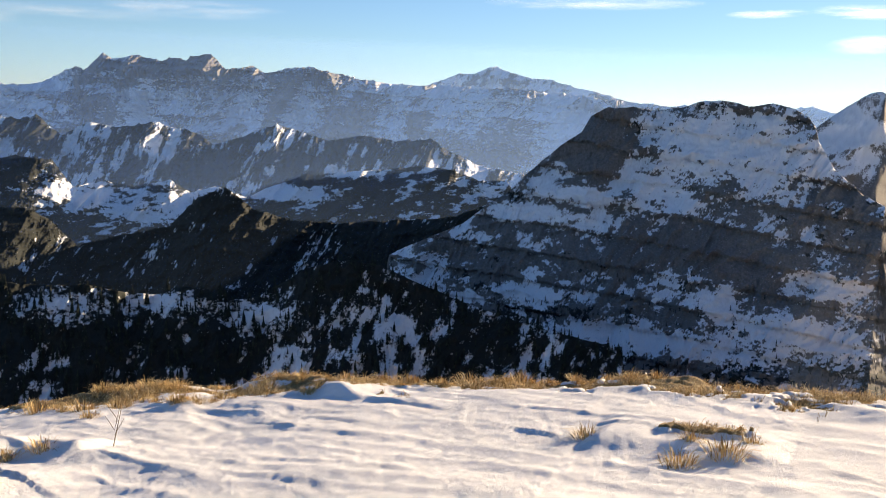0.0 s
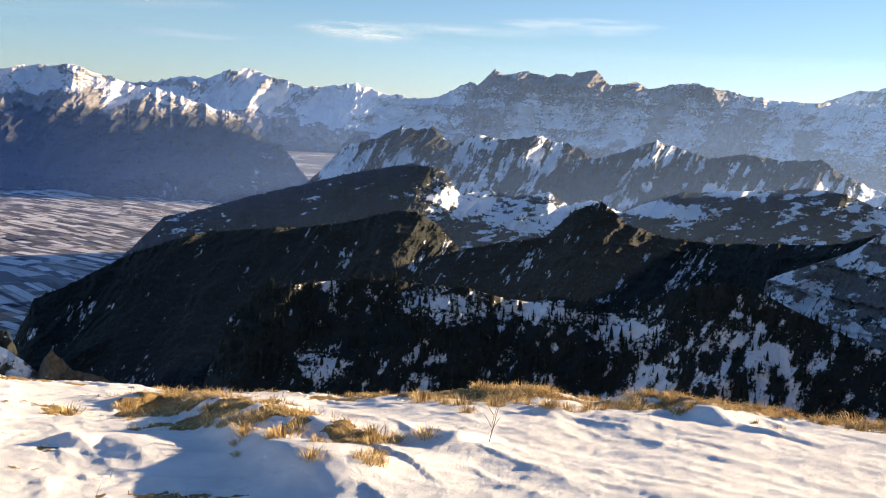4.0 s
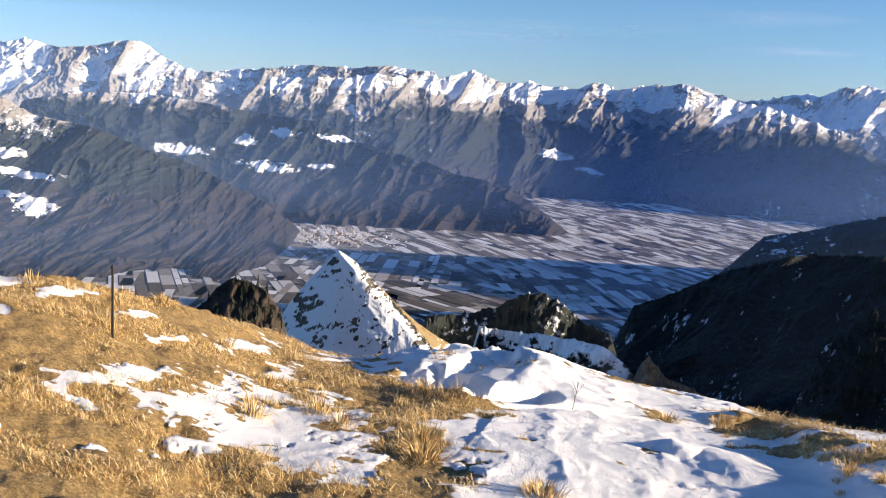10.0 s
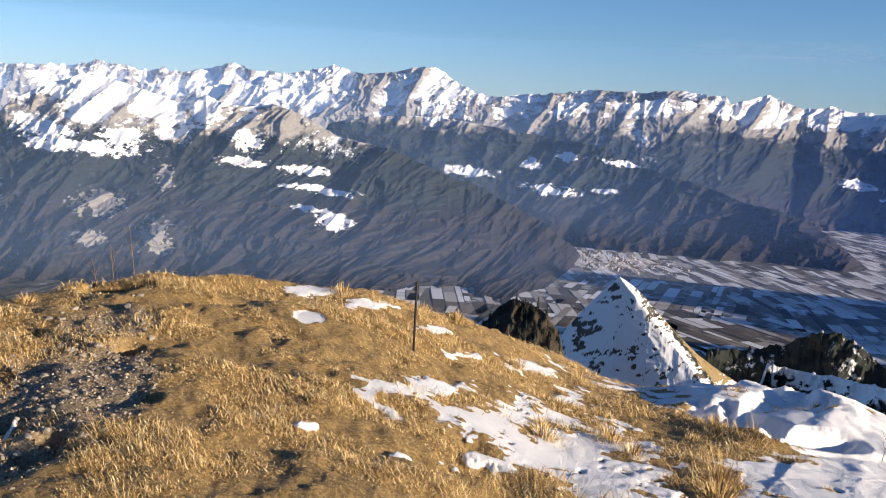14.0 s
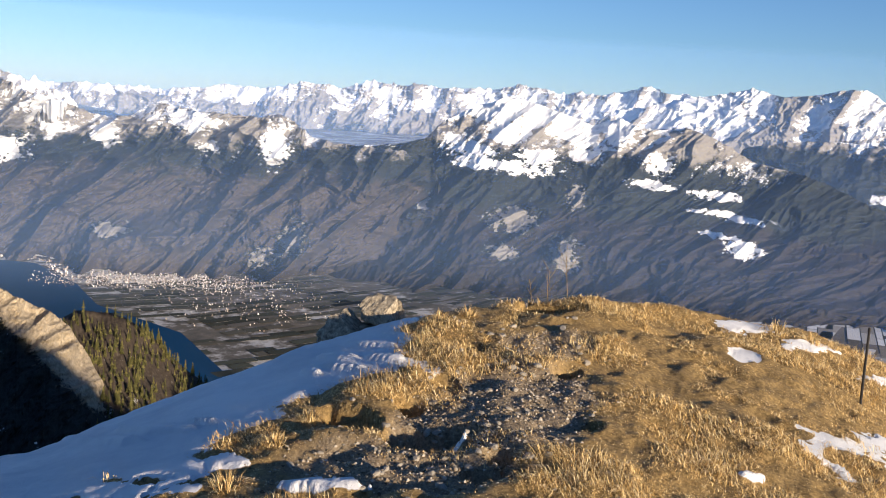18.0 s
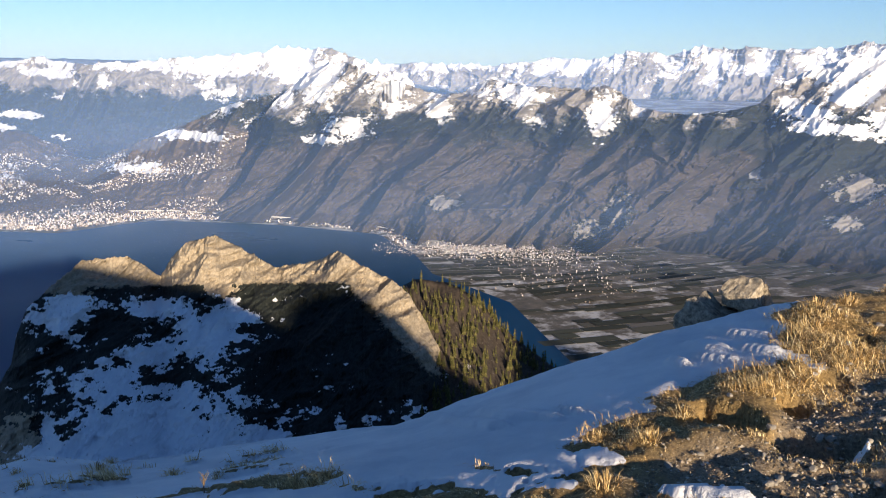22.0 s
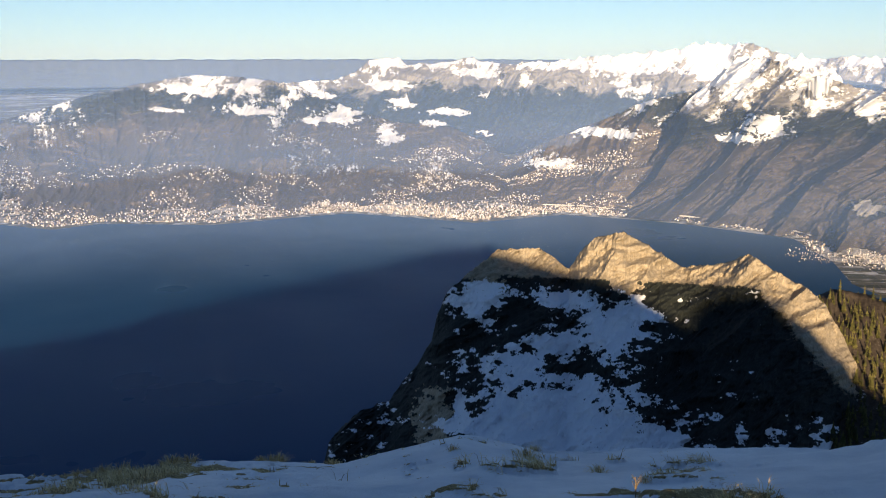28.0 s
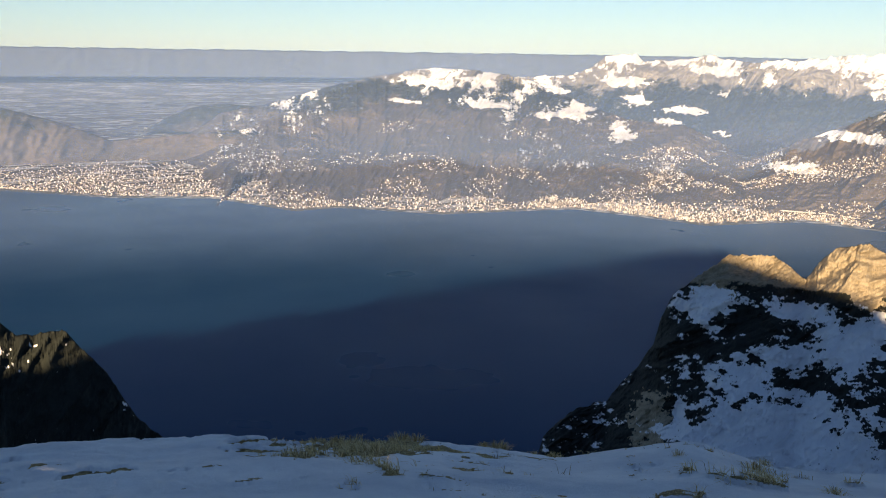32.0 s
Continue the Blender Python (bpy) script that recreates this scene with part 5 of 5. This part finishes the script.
# the rock at the snow's edge
R0 = 8.6
spot = radians(75.8)
outcrop = new("boulder")
outcrop.matrix_world = pose(EYE[0] + R0 * math.sin(spot), EYE[1] + R0 * math.cos(spot), EYE[2] - R0 * math.tan(radians(13.45)), 0, 0, -75.8) @ Matrix.Diagonal((1.1, 1.1, 1.25, 1))
for k, (x, z, sx, sy, sz, lean, turn) in enumerate([(-0.13, 0.08, 0.25, 0.20, 0.21, 18, 200), (0.11, 0.20, 0.19, 0.20, 0.22, 12, 65), (0.22, 0.10, 0.15, 0.18, 0.22, 24, 150), (0.02, 0.0, 0.36, 0.26, 0.18, -8, 100)]):
    rock = part("block", stone_mesh("block", 60 + 3 * k, m_outcrop, 4, 0.5, 1.0, (0.3, 0.8)), outcrop)
    rock.matrix_local = pose(x, 0.03 * k - 0.05, z, 0, lean, 0) @ Matrix.Diagonal((sx, sy, sz, 1)) @ pose(0, 0, 0, 0, 0, turn)
tagged(outcrop, "split pale limestone rock at the snow edge", "boulder")

# the thin stake on the dome
x, y, z = meet(*(103.46, -14.03))
r_post = math.hypot(x - EYE[0], y - EYE[1])
top = r_post * (math.tan(radians((102.95, -10.19)[1])) - math.tan(radians((103.46, -14.03)[1])))
m_stake = plain("dark_iron", (0.012, 0.012, 0.013), (0.035, 0.03, 0.026), 60, 0.6)


def rod(name, r, h, mat, sides=8, taper=0.85, base=0.0):
    aa = np.arange(sides) * 2 * math.pi / sides
    V = np.concatenate([np.stack([r * np.cos(aa), r * np.sin(aa), 0 * aa + base], -1),
                        np.stack([r * taper * np.cos(aa), r * taper * np.sin(aa), 0 * aa + h], -1)])
    i = np.arange(sides)
    return raw_mesh(name, V, [np.stack([i, (i + 1) % sides, (i + 1) % sides + sides, i + sides], -1), np.arange(sides, 2 * sides)[None, :]], mat)


stake = new("fence_stake")
stake.matrix_world = pose(x, y, z, 0, 1.5, 0)
part("rod", rod("rod", 0.011, top, m_stake, 8, 0.9, -0.15), stake)
part("cap", rod("cap", 0.014, 0.03, m_stake, 8, 0.7), stake).location = (0, 0, top - 0.02)
tagged(stake, "thin dark metal stake standing in the dry grass", "stake")

# dry stalks on the dome
m_stalk = plain("dry_stalk", (0.10, 0.07, 0.04), (0.24, 0.17, 0.09), 40)
for k, (a, e, h) in enumerate([(*(86.45, -10.57), 0.32), (*(87.53, -10.46), 0.42), (*(85.54, -10.8), 0.2), (*(158.57, -17.64), 0.3), (*(129.26, -16.83), 0.3), (*(47.64, -21.82), 0.12)]):
    x, y, z = meet(a, e)
    stalk = new("dry_stalk")
    stalk.matrix_world = pose(x, y, z, 0, 0, k * 50)
    main = part("stem", rod("stem", 0.004, h, m_stalk, 5, 0.5, -0.03), stalk)
    main.rotation_euler = (0.12 * (k % 3 - 1), 0.16, 0)
    for j in range(5):
        tw = part("twig", rod("twig", 0.0028, h * 0.45, m_stalk, 4, 0.4), stalk)
        tw.location = (h * (0.3 + 0.12 * j) * 0.15, 0, h * (0.3 + 0.12 * j))
        tw.rotation_euler = (0.6 * math.cos(j * 2.3 + k), 0.6 * math.sin(j * 2.3 + k), 0)
    tagged(stalk, "bare dry plant stalk with thin twigs in the grass", "plant", "dry stalks")

# ---- conifers ----
m_bark = plain("conifer_bark", (0.05, 0.035, 0.025), (0.12, 0.09, 0.06), 8)
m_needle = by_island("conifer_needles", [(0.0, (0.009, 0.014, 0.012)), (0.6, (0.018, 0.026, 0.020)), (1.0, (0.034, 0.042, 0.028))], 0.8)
# Lighter, warmer copy of the needles, sunlight put into the colour.
m_needle_sunlit = by_island("sunny_needles", [(0.0, (0.035, 0.038, 0.013)), (0.6, (0.075, 0.072, 0.022)), (1.0, (0.13, 0.115, 0.04))], 0.8)


def crown_arrays(g, h=1.0, tiers=7, sides=7):
    """The tiered, uneven crown of a spruce of height h, as points and triangles."""
    V, F = [], []
    for k in range(tiers):
        f = k / tiers
        zb, zt = h * (0.10 + 0.80 * f), h * (0.10 + 0.80 * f + 0.24 - 0.06 * f)
        rad_ = h * 0.19 * (1 - f) ** 0.85 + 0.012 * h
        o = len(V)
        V.append((g.uniform(-0.01, 0.01) * h, g.uniform(-0.01, 0.01) * h, min(zt, h)))
        for s_ in range(sides):
            a = 2 * math.pi * (s_ + 0.5 * (k % 2) + g.uniform(-0.25, 0.25)) / sides
            rr = rad_ * g.uniform(0.65, 1.15)
            V.append((rr * math.cos(a), rr * math.sin(a), zb - h * g.uniform(0, 0.05)))
            V.append((rr * 0.45 * math.cos(a + 0.45), rr * 0.45 * math.sin(a + 0.45), zb + h * 0.035))
        for s_ in range(sides):
            i, j, k2 = o + 1 + 2 * s_, o + 2 + 2 * s_, o + 1 + 2 * ((s_ + 1) % sides)
            F += [(o, i, j), (o, j, k2)]
    return np.array(V), np.array(F)


def pick(name, n, seed, want, lo=0.0, hi=1.0):
    """Random places on a range where it is wooded: points (n, 3)."""
    P, snow, wood, v, el = GRID[name]
    g = np.random.default_rng(seed)
    ok = want(snow, wood, el, v + 0 * el) & (v + 0 * el <= hi) & (v + 0 * el >= lo)
    idx = np.argwhere(ok)
    rows = idx[g.integers(0, len(idx), n)]
    i, j = np.minimum(rows[:, 0], P.shape[0] - 2), np.minimum(rows[:, 1], P.shape[1] - 2)
    f1, f2 = g.uniform(0, 1, (2, n))
    return P[i, j] * ((1 - f1) * (1 - f2))[:, None] + P[i + 1, j] * (f1 * (1 - f2))[:, None] + P[i, j + 1] * ((1 - f1) * f2)[:, None] + P[i + 1, j + 1] * (f1 * f2)[:, None]


def forest(name, label, places, h0, h1, mat, seed, tiers=4, sides=5):
    g = random.Random(seed)
    kinds = [crown_arrays(g, 1.0, tiers, sides) for _ in range(6)]
    r2 = np.random.default_rng(seed)
    Vs, Fs, o = [], [], 0
    for k, p in enumerate(places):
        V, F = kinds[k % 6]
        h = r2.uniform(h0, h1)
        a = r2.uniform(0, 6.28)
        c, s_ = math.cos(a), math.sin(a)
        Q = np.stack([V[:, 0] * c - V[:, 1] * s_, V[:, 0] * s_ + V[:, 1] * c, V[:, 2]], -1) * h + p - (0, 0, 0.1 * h)
        Vs.append(Q)
        Fs.append(F + o)
        o += len(V)
    return tagged(new(name, raw_mesh(name, np.concatenate(Vs), [np.concatenate(Fs)], mat)), label, "forest", "", "stuff")


def conifer_kind(k, mat):
    V, F = crown_arrays(random.Random(300 + k), 1.0, 8, 8)
    return raw_mesh("crown", V, [F], mat)


trunk_me = rod("trunk", 0.018, 0.9, m_bark, 6, 0.3, -0.12)
for places, mat, h0, h1, label, group, off in (
        (pick("wooded_ridge", 170, 3, lambda s, w, e, v: (e > -16) & (s < 0.8), 0.15), m_needle, 2.4, 4.8, "dark spruce standing on the shaded snowy ridge", "spruces on the ridge", 0),
        (pick("forest_flank", 125, 4, lambda s, w, e, v: e > -22, 0.3), m_needle_sunlit, 1.6, 2.8, "spruce on the steep flank, sunlight in its olive-green colour", "spruces on the sunny flank", 10)):
    crowns = [conifer_kind(off + k, mat) for k in range(4)]
    g = random.Random(off + 1)
    for k, p in enumerate(places):
        tree = new("spruce")
        h = g.uniform(h0, h1)
        tree.matrix_world = pose(*p, 0, 0, g.uniform(0, 360)) @ Matrix.Diagonal((h, h, h, 1))
        part("trunk", trunk_me, tree)
        part("crown", crowns[k % 4], tree)
        tagged(tree, label, "tree", group)

forest("ridge_forest", "dark conifer forest on the shaded ridge", pick("wooded_ridge", 2600, 5, lambda s, w, e, v: s < 0.66, 0.05), 2.0, 4.2, m_needle, 5)
forest("slope_forest", "dark conifer forest on the valley slope", pick("forest_slope", 5000, 6, lambda s, w, e, v: s < 0.6, 0.1), 1.6, 3.0, m_needle, 6, 3, 5)
forest("terrace_forest", "scattered dark conifers between the alp meadows", pick("alp_terraces", 2600, 7, lambda s, w, e, v: s < 0.5, 0.2), 1.8, 3.0, m_needle, 7, 3, 4)
forest("fore_range_forest", "dark tree lines on the snowy fore-range", pick("snowy_fore_range", 1800, 8, lambda s, w, e, v: (s < 0.55) & (e < -2), 0.1), 2.0, 3.2, m_needle, 8, 3, 4)
forest("massif_forest", "dark conifers below the rock massif", pick("shaded_massif", 900, 9, lambda s, w, e, v: (e < -8.5) & (s < 0.7), 0.05), 1.2, 2.4, m_needle, 9, 4, 5)
forest("flank_forest", "conifer forest on the steep flank, coloured as sunlit", pick("forest_flank", 1500, 10, lambda s, w, e, v: e > -30, 0.05), 1.4, 2.6, m_needle_sunlit, 10)
forest("hilltop_forest", "dark bare wood on the hilltop", pick("dark_hilltop", 500, 11, lambda s, w, e, v: e > -30, 0.2), 0.7, 1.3, m_needle, 11)

# ---- fields and towns ----
m_field = by_island("snowy_fields", [(0.0, (0.05, 0.05, 0.045)), (0.22, (0.14, 0.12, 0.10)), (0.42, (0.32, 0.29, 0.25)), (0.6, (0.60, 0.58, 0.55)), (1.0, (0.80, 0.80, 0.80))], 0.9)
m_plateau = by_island("plateau_fields", [(0.0, (0.05, 0.045, 0.04)), (0.35, (0.11, 0.095, 0.08)), (0.65, (0.19, 0.165, 0.14)), (0.88, (0.30, 0.28, 0.26)), (1.0, (0.5, 0.5, 0.5))], 0.9)
m_green = by_island("bare_fields", [(0.0, (0.03, 0.035, 0.028)), (0.5, (0.07, 0.075, 0.055)), (0.85, (0.11, 0.10, 0.08)), (0.95, (0.15, 0.14, 0.125)), (1.0, (0.24, 0.23, 0.22))], 0.9)
g = np.random.default_rng(21)


def strips(name, label, lo, hi, near, far, turn, mat, wide, long, share):
    """A patchwork of narrow fields between two bearings, in blocks that turn a little against each other."""
    V, F = [], []
    for x0 in np.arange(-700, 1750, 130.0):
        for y0 in np.arange(-1250, max(1250, far), 130.0):
            r0, a0 = math.hypot(x0, y0), math.degrees(math.atan2(x0, y0))
            if not (lo - 15 < a0 < hi + 15 and near - 150 < r0 < far + 150):
                continue
            ax = radians(turn + g.normal(0, 9))
            du, dw = np.array([math.sin(ax), math.cos(ax)]), np.array([math.cos(ax), -math.sin(ax)])
            w = -70.0
            while w < 70:
                wd = g.uniform(*wide)
                u = -70.0 + g.uniform(0, 20)
                while u < 70:
                    ln = g.uniform(*long)
                    c = (x0, y0) + du * (u + ln / 2) + dw * (w + wd / 2)
                    a, r = math.degrees(math.atan2(*c)), math.hypot(*c)
                    if lo < a < hi and near < r < far and g.random() < share:
                        o = len(V)
                        for p, q in ((u + 0.4, w + 0.4), (u + ln - 0.4, w + 0.4), (u + ln - 0.4, w + wd - 0.4), (u + 0.4, w + wd - 0.4)):
                            V.append((*((x0, y0) + du * p + dw * q), FLOOR + 0.25 + 0.02 * (len(F) % 9)))
                        F.append((o, o + 1, o + 2, o + 3))
                    u += ln
                w += wd
    tagged(new(name, raw_mesh(name, np.array(V), [np.array(F)], mat)), label, "fields", "", "stuff")


strips("snowy_fields", "patchwork of snowy and bare valley fields", 90, 150, 420, 1750, 100, m_field, (4, 11), (10, 48), 0.72)
strips("bare_fields", "dull green and brown fields near the lake", 61, 90, 420, 1100, 130, m_green, (4, 10), (8, 34), 0.55)

strips("plateau_fields", "brown and frosted fields on the plateau beyond the lake", -16, 36, 1080, 2700, 70, m_plateau, (7, 22), (14, 60), 0.85)

m_house = by_island("house_walls", [(0.0, (0.17, 0.12, 0.09)), (0.35, (0.40, 0.34, 0.27)), (0.7, (0.64, 0.59, 0.52)), (1.0, (0.82, 0.79, 0.74))], 0.7)


def town(name, label, places, seed, s0=0.9, s1=2.0):
    g = np.random.default_rng(seed)
    box = np.array([(-1, -1, -1), (1, -1, -1), (1, 1, -1), (-1, 1, -1), (-1, -1, 1), (1, -1, 1), (1, 1, 1), (-1, 1, 1), (-1, 0, 1.7), (1, 0, 1.7)])
    quads = np.array([(0, 1, 5, 4), (1, 2, 6, 5), (2, 3, 7, 6), (3, 0, 4, 7), (4, 5, 9, 8), (6, 7, 8, 9)])
    tris = np.array([(5, 6, 9), (7, 4, 8)])
    n = len(places)
    a = g.uniform(0, 3.14, n)
    sx, sy, sz = g.uniform(s0, s1, n) * 0.32, g.uniform(s0, s1, n) * 0.24, g.uniform(0.3, 0.55, n) * g.choice([0.6, 0.8, 1.5], n) * min(1.0, 0.5 * s1)
    x, y, z = box[:, 0][None] * sx[:, None], box[:, 1][None] * sy[:, None], box[:, 2][None] * sz[:, None]
    c, s_ = np.cos(a)[:, None], np.sin(a)[:, None]
    V = np.stack([x * c - y * s_, x * s_ + y * c, z], -1) + places[:, None, :]
    o = (np.arange(n) * 10)[:, None, None]
    return tagged(new(name, raw_mesh(name, V.reshape(-1, 3), [(quads[None] + o).reshape(-1, 4), (tris[None] + o).reshape(-1, 3)], m_house)), label, "town", "", "stuff")


def on_plain(clusters, seed):
    """Places on the valley floor: clusters of (bearing, dip, spreads, number)."""
    g = np.random.default_rng(seed)
    out = []
    for a, e, da, de, n in clusters:
        aa, ee = a + g.normal(0, da, n), np.minimum(e + g.normal(0, de, n), -3.5)
        ee = np.where(aa < 58, np.maximum(ee, along(SHORE, aa) + 0.12), ee)
        r = (EYE[2] - FLOOR) / np.tan(np.radians(-ee))
        out.append(np.stack([EYE[0] + r * np.sin(np.radians(aa)), EYE[1] + r * np.cos(np.radians(aa)), 0 * r + FLOOR + 0.6], -1))
    return np.concatenate(out)


town("valley_town", "pale houses of a town on the valley floor", on_plain([(*(113.05, -8.14), 1.6, 0.28, 800), (*(105.64, -8.55), 2.0, 0.3, 90), (*(136.04, -6.33), 1.2, 0.15, 130)], 1), 1)
town("lakehead_town", "pale houses of a town at the lake's end", on_plain([(*(63.63, -10.61), 2.4, 0.22, 1200), (*(67.18, -10.8), 2.2, 0.28, 700), (*(69.78, -11.94), 2.6, 0.6, 260), (*(63.93, -10.53), 2.0, 0.25, 400)], 2), 2, 0.55, 1.15)
shore_az = np.concatenate([g.uniform(-3, 60, 4200), g.uniform(31, 52, 2400)])
shore_el = along(SHORE, shore_az) + np.abs(g.normal(0, 0.55, 6600)) + 0.1
rr_ = (EYE[2] - FLOOR) / np.tan(np.radians(-shore_el))
town("shore_town", "sunlit pale houses along the lake shore", np.stack([EYE[0] + rr_ * np.sin(np.radians(shore_az)), EYE[1] + rr_ * np.cos(np.radians(shore_az)), 0 * rr_ + FLOOR + 0.7], -1), 3)
def CLUSTER(e, v):
    rows, cols = np.meshgrid(np.arange(e.shape[0]), np.arange(e.shape[1]), indexing="ij")
    return fbm(cols * 0.02, rows * 0.06, 4, 91)


town("hillside_town", "scattered pale houses on the slopes above the lake", pick("lake_hills", 6000, 31, lambda s, w, e, v: (e < -4.0) & (e > -8.75) & (CLUSTER(e, v) > 0.05 + 0.05 * (e + 8.7))), 4, 1.0, 2.2)
town("plateau_town", "scattered pale houses on the plateau above the shore", on_plain([(6, -7.0, 6, 0.5, 2400), (18, -7.0, 5, 0.9, 1800), (14, -5.0, 8, 0.9, 900), (27, -7.6, 5, 0.8, 1400)], 5), 5, 1.2, 2.4)


# ---- thin high cloud ----
def cirrus(name, a, e, wa, we, thick, seed, tilt=0.0):
    """A thin streak of high cloud, a slightly bowed sheet whose cover is frayed into strands."""
    m, t, b = material(name)
    t.nodes.remove(b)
    v = coords(t)
    uv = node(t, "Attribute", {"attribute_name": "edge"}).outputs["Fac"]
    squash = node(t, "Mapping", Vector=v, Scale=(0.0022, 0.0022, 0.02), Location=(seed, seed * 2.0, 0)).outputs[0]
    strands = tex_noise(t, squash, 1.6, 7, 0.62)
    cover = maths(t, "MULTIPLY", maths(t, "MULTIPLY", uv, ramp(t, strands, [(0.38, (0, 0, 0)), (0.8, (1, 1, 1))])), thick * 0.75)
    both = t.nodes.new("ShaderNodeAddShader")
    for i, kind in enumerate(("BsdfDiffuse", "BsdfTranslucent")):
        t.links.new(node(t, kind, Color=(0.9, 0.9, 0.9, 1)).outputs[0], both.inputs[i])
    mix = t.nodes.new("ShaderNodeMixShader")
    t.links.new(cover, mix.inputs[0])
    t.links.new(node(t, "BsdfTransparent").outputs[0], mix.inputs[1])
    t.links.new(both.outputs[0], mix.inputs[2])
    t.links.new(mix.outputs[0], t.nodes["Material Output"].inputs["Surface"])
    U, W = np.meshgrid(np.linspace(-1, 1, 41), np.linspace(-1, 1, 13))
    A = np.radians(a + U * wa)
    E = np.radians(e + W * we + U * tilt)
    R = 4860.0
    P = np.stack([EYE[0] + R * np.cos(E) * np.sin(A), EYE[1] + R * np.cos(E) * np.cos(A), EYE[2] + R * np.sin(E)], -1)
    fray = np.clip(1 - np.hypot(U, W), 0, 1) ** 0.8
    ob = sheet("cirrus_cloud", P, m, {"edge": fray})
    return tagged(ob, "thin white streak of high winter cloud", "cloud", "streaks of high cloud", "stuff")


for k, (a, e, wa, we, thick) in enumerate([
        (*(147.39, 4.09), 3.4, 0.55, 0.9), (*(190.32, 5.91), 2.2, 0.25, 0.8), (*(195.02, 6.01), 2.6, 0.4, 0.9), (*(195.43, 4.38), 2.2, 0.5, 0.8), (*(158.24, 4.93), 5.0, 0.4, 0.4),
        (*(146.57, 4.27), 3.2, 0.5, 0.9), (*(121.89, 3.64), 7.0, 0.9, 0.6), (*(129.52, 4.35), 3.0, 0.3, 0.6), (*(136.62, 3.33), 4.5, 0.25, 0.5), (*(134.41, 4.97), 7.0, 0.5, 0.45),
        (*(124.63, 4.53), 3.0, 0.4, 0.3), (*(159.47, 5.19), 5.0, 0.35, 0.4), (*(136.78, 3.39), 4.0, 0.3, 0.35), (*(181.1, 6.32), 6.0, 0.4, 0.6), (*(152.47, 4.51), 6.0, 0.4, 0.35)]):
    cirrus("cirrus", a, e, wa, we, thick, k, 0.08 if k % 2 else -0.05)


# ---- shore road ----
m_road = plain("pale_concrete", (0.42, 0.40, 0.36), (0.58, 0.55, 0.5), 0.6)
az = np.linspace(44, 61, 120)
dip = along([(44, -8.3), (47, -8.35), (52, -8.75), (56, -9.0), (58.5, -9.35), (61, -9.9)], az)
rd = (EYE[2] - FLOOR - 3) / np.tan(np.radians(-dip))
prof = [(-1.1, 0.0), (-1.1, 0.9), (-0.9, 0.9), (-0.9, 0.3), (0.9, 0.3), (0.9, 0.9), (1.1, 0.9), (1.1, 0.0)]
P = np.stack([np.stack([EYE[0] + (rd + o) * np.sin(np.radians(az)), EYE[1] + (rd + o) * np.cos(np.radians(az)), 0 * rd + FLOOR + 2.0 + h], -1) for o, h in prof], 0)
road = sheet("road", P, m_road, smooth=False)
tagged(road, "pale concrete motorway viaduct along the lake shore", "road", "", "structure")
pier = rod("pier", 0.35, 2.2, m_road, 6, 1.0, -0.4)
for k in range(4, 120, 6):
    part("pier", pier, road).location = (EYE[0] + rd[k] * math.sin(radians(az[k])), EYE[1] + rd[k] * math.cos(radians(az[k])), FLOOR + 0.2)
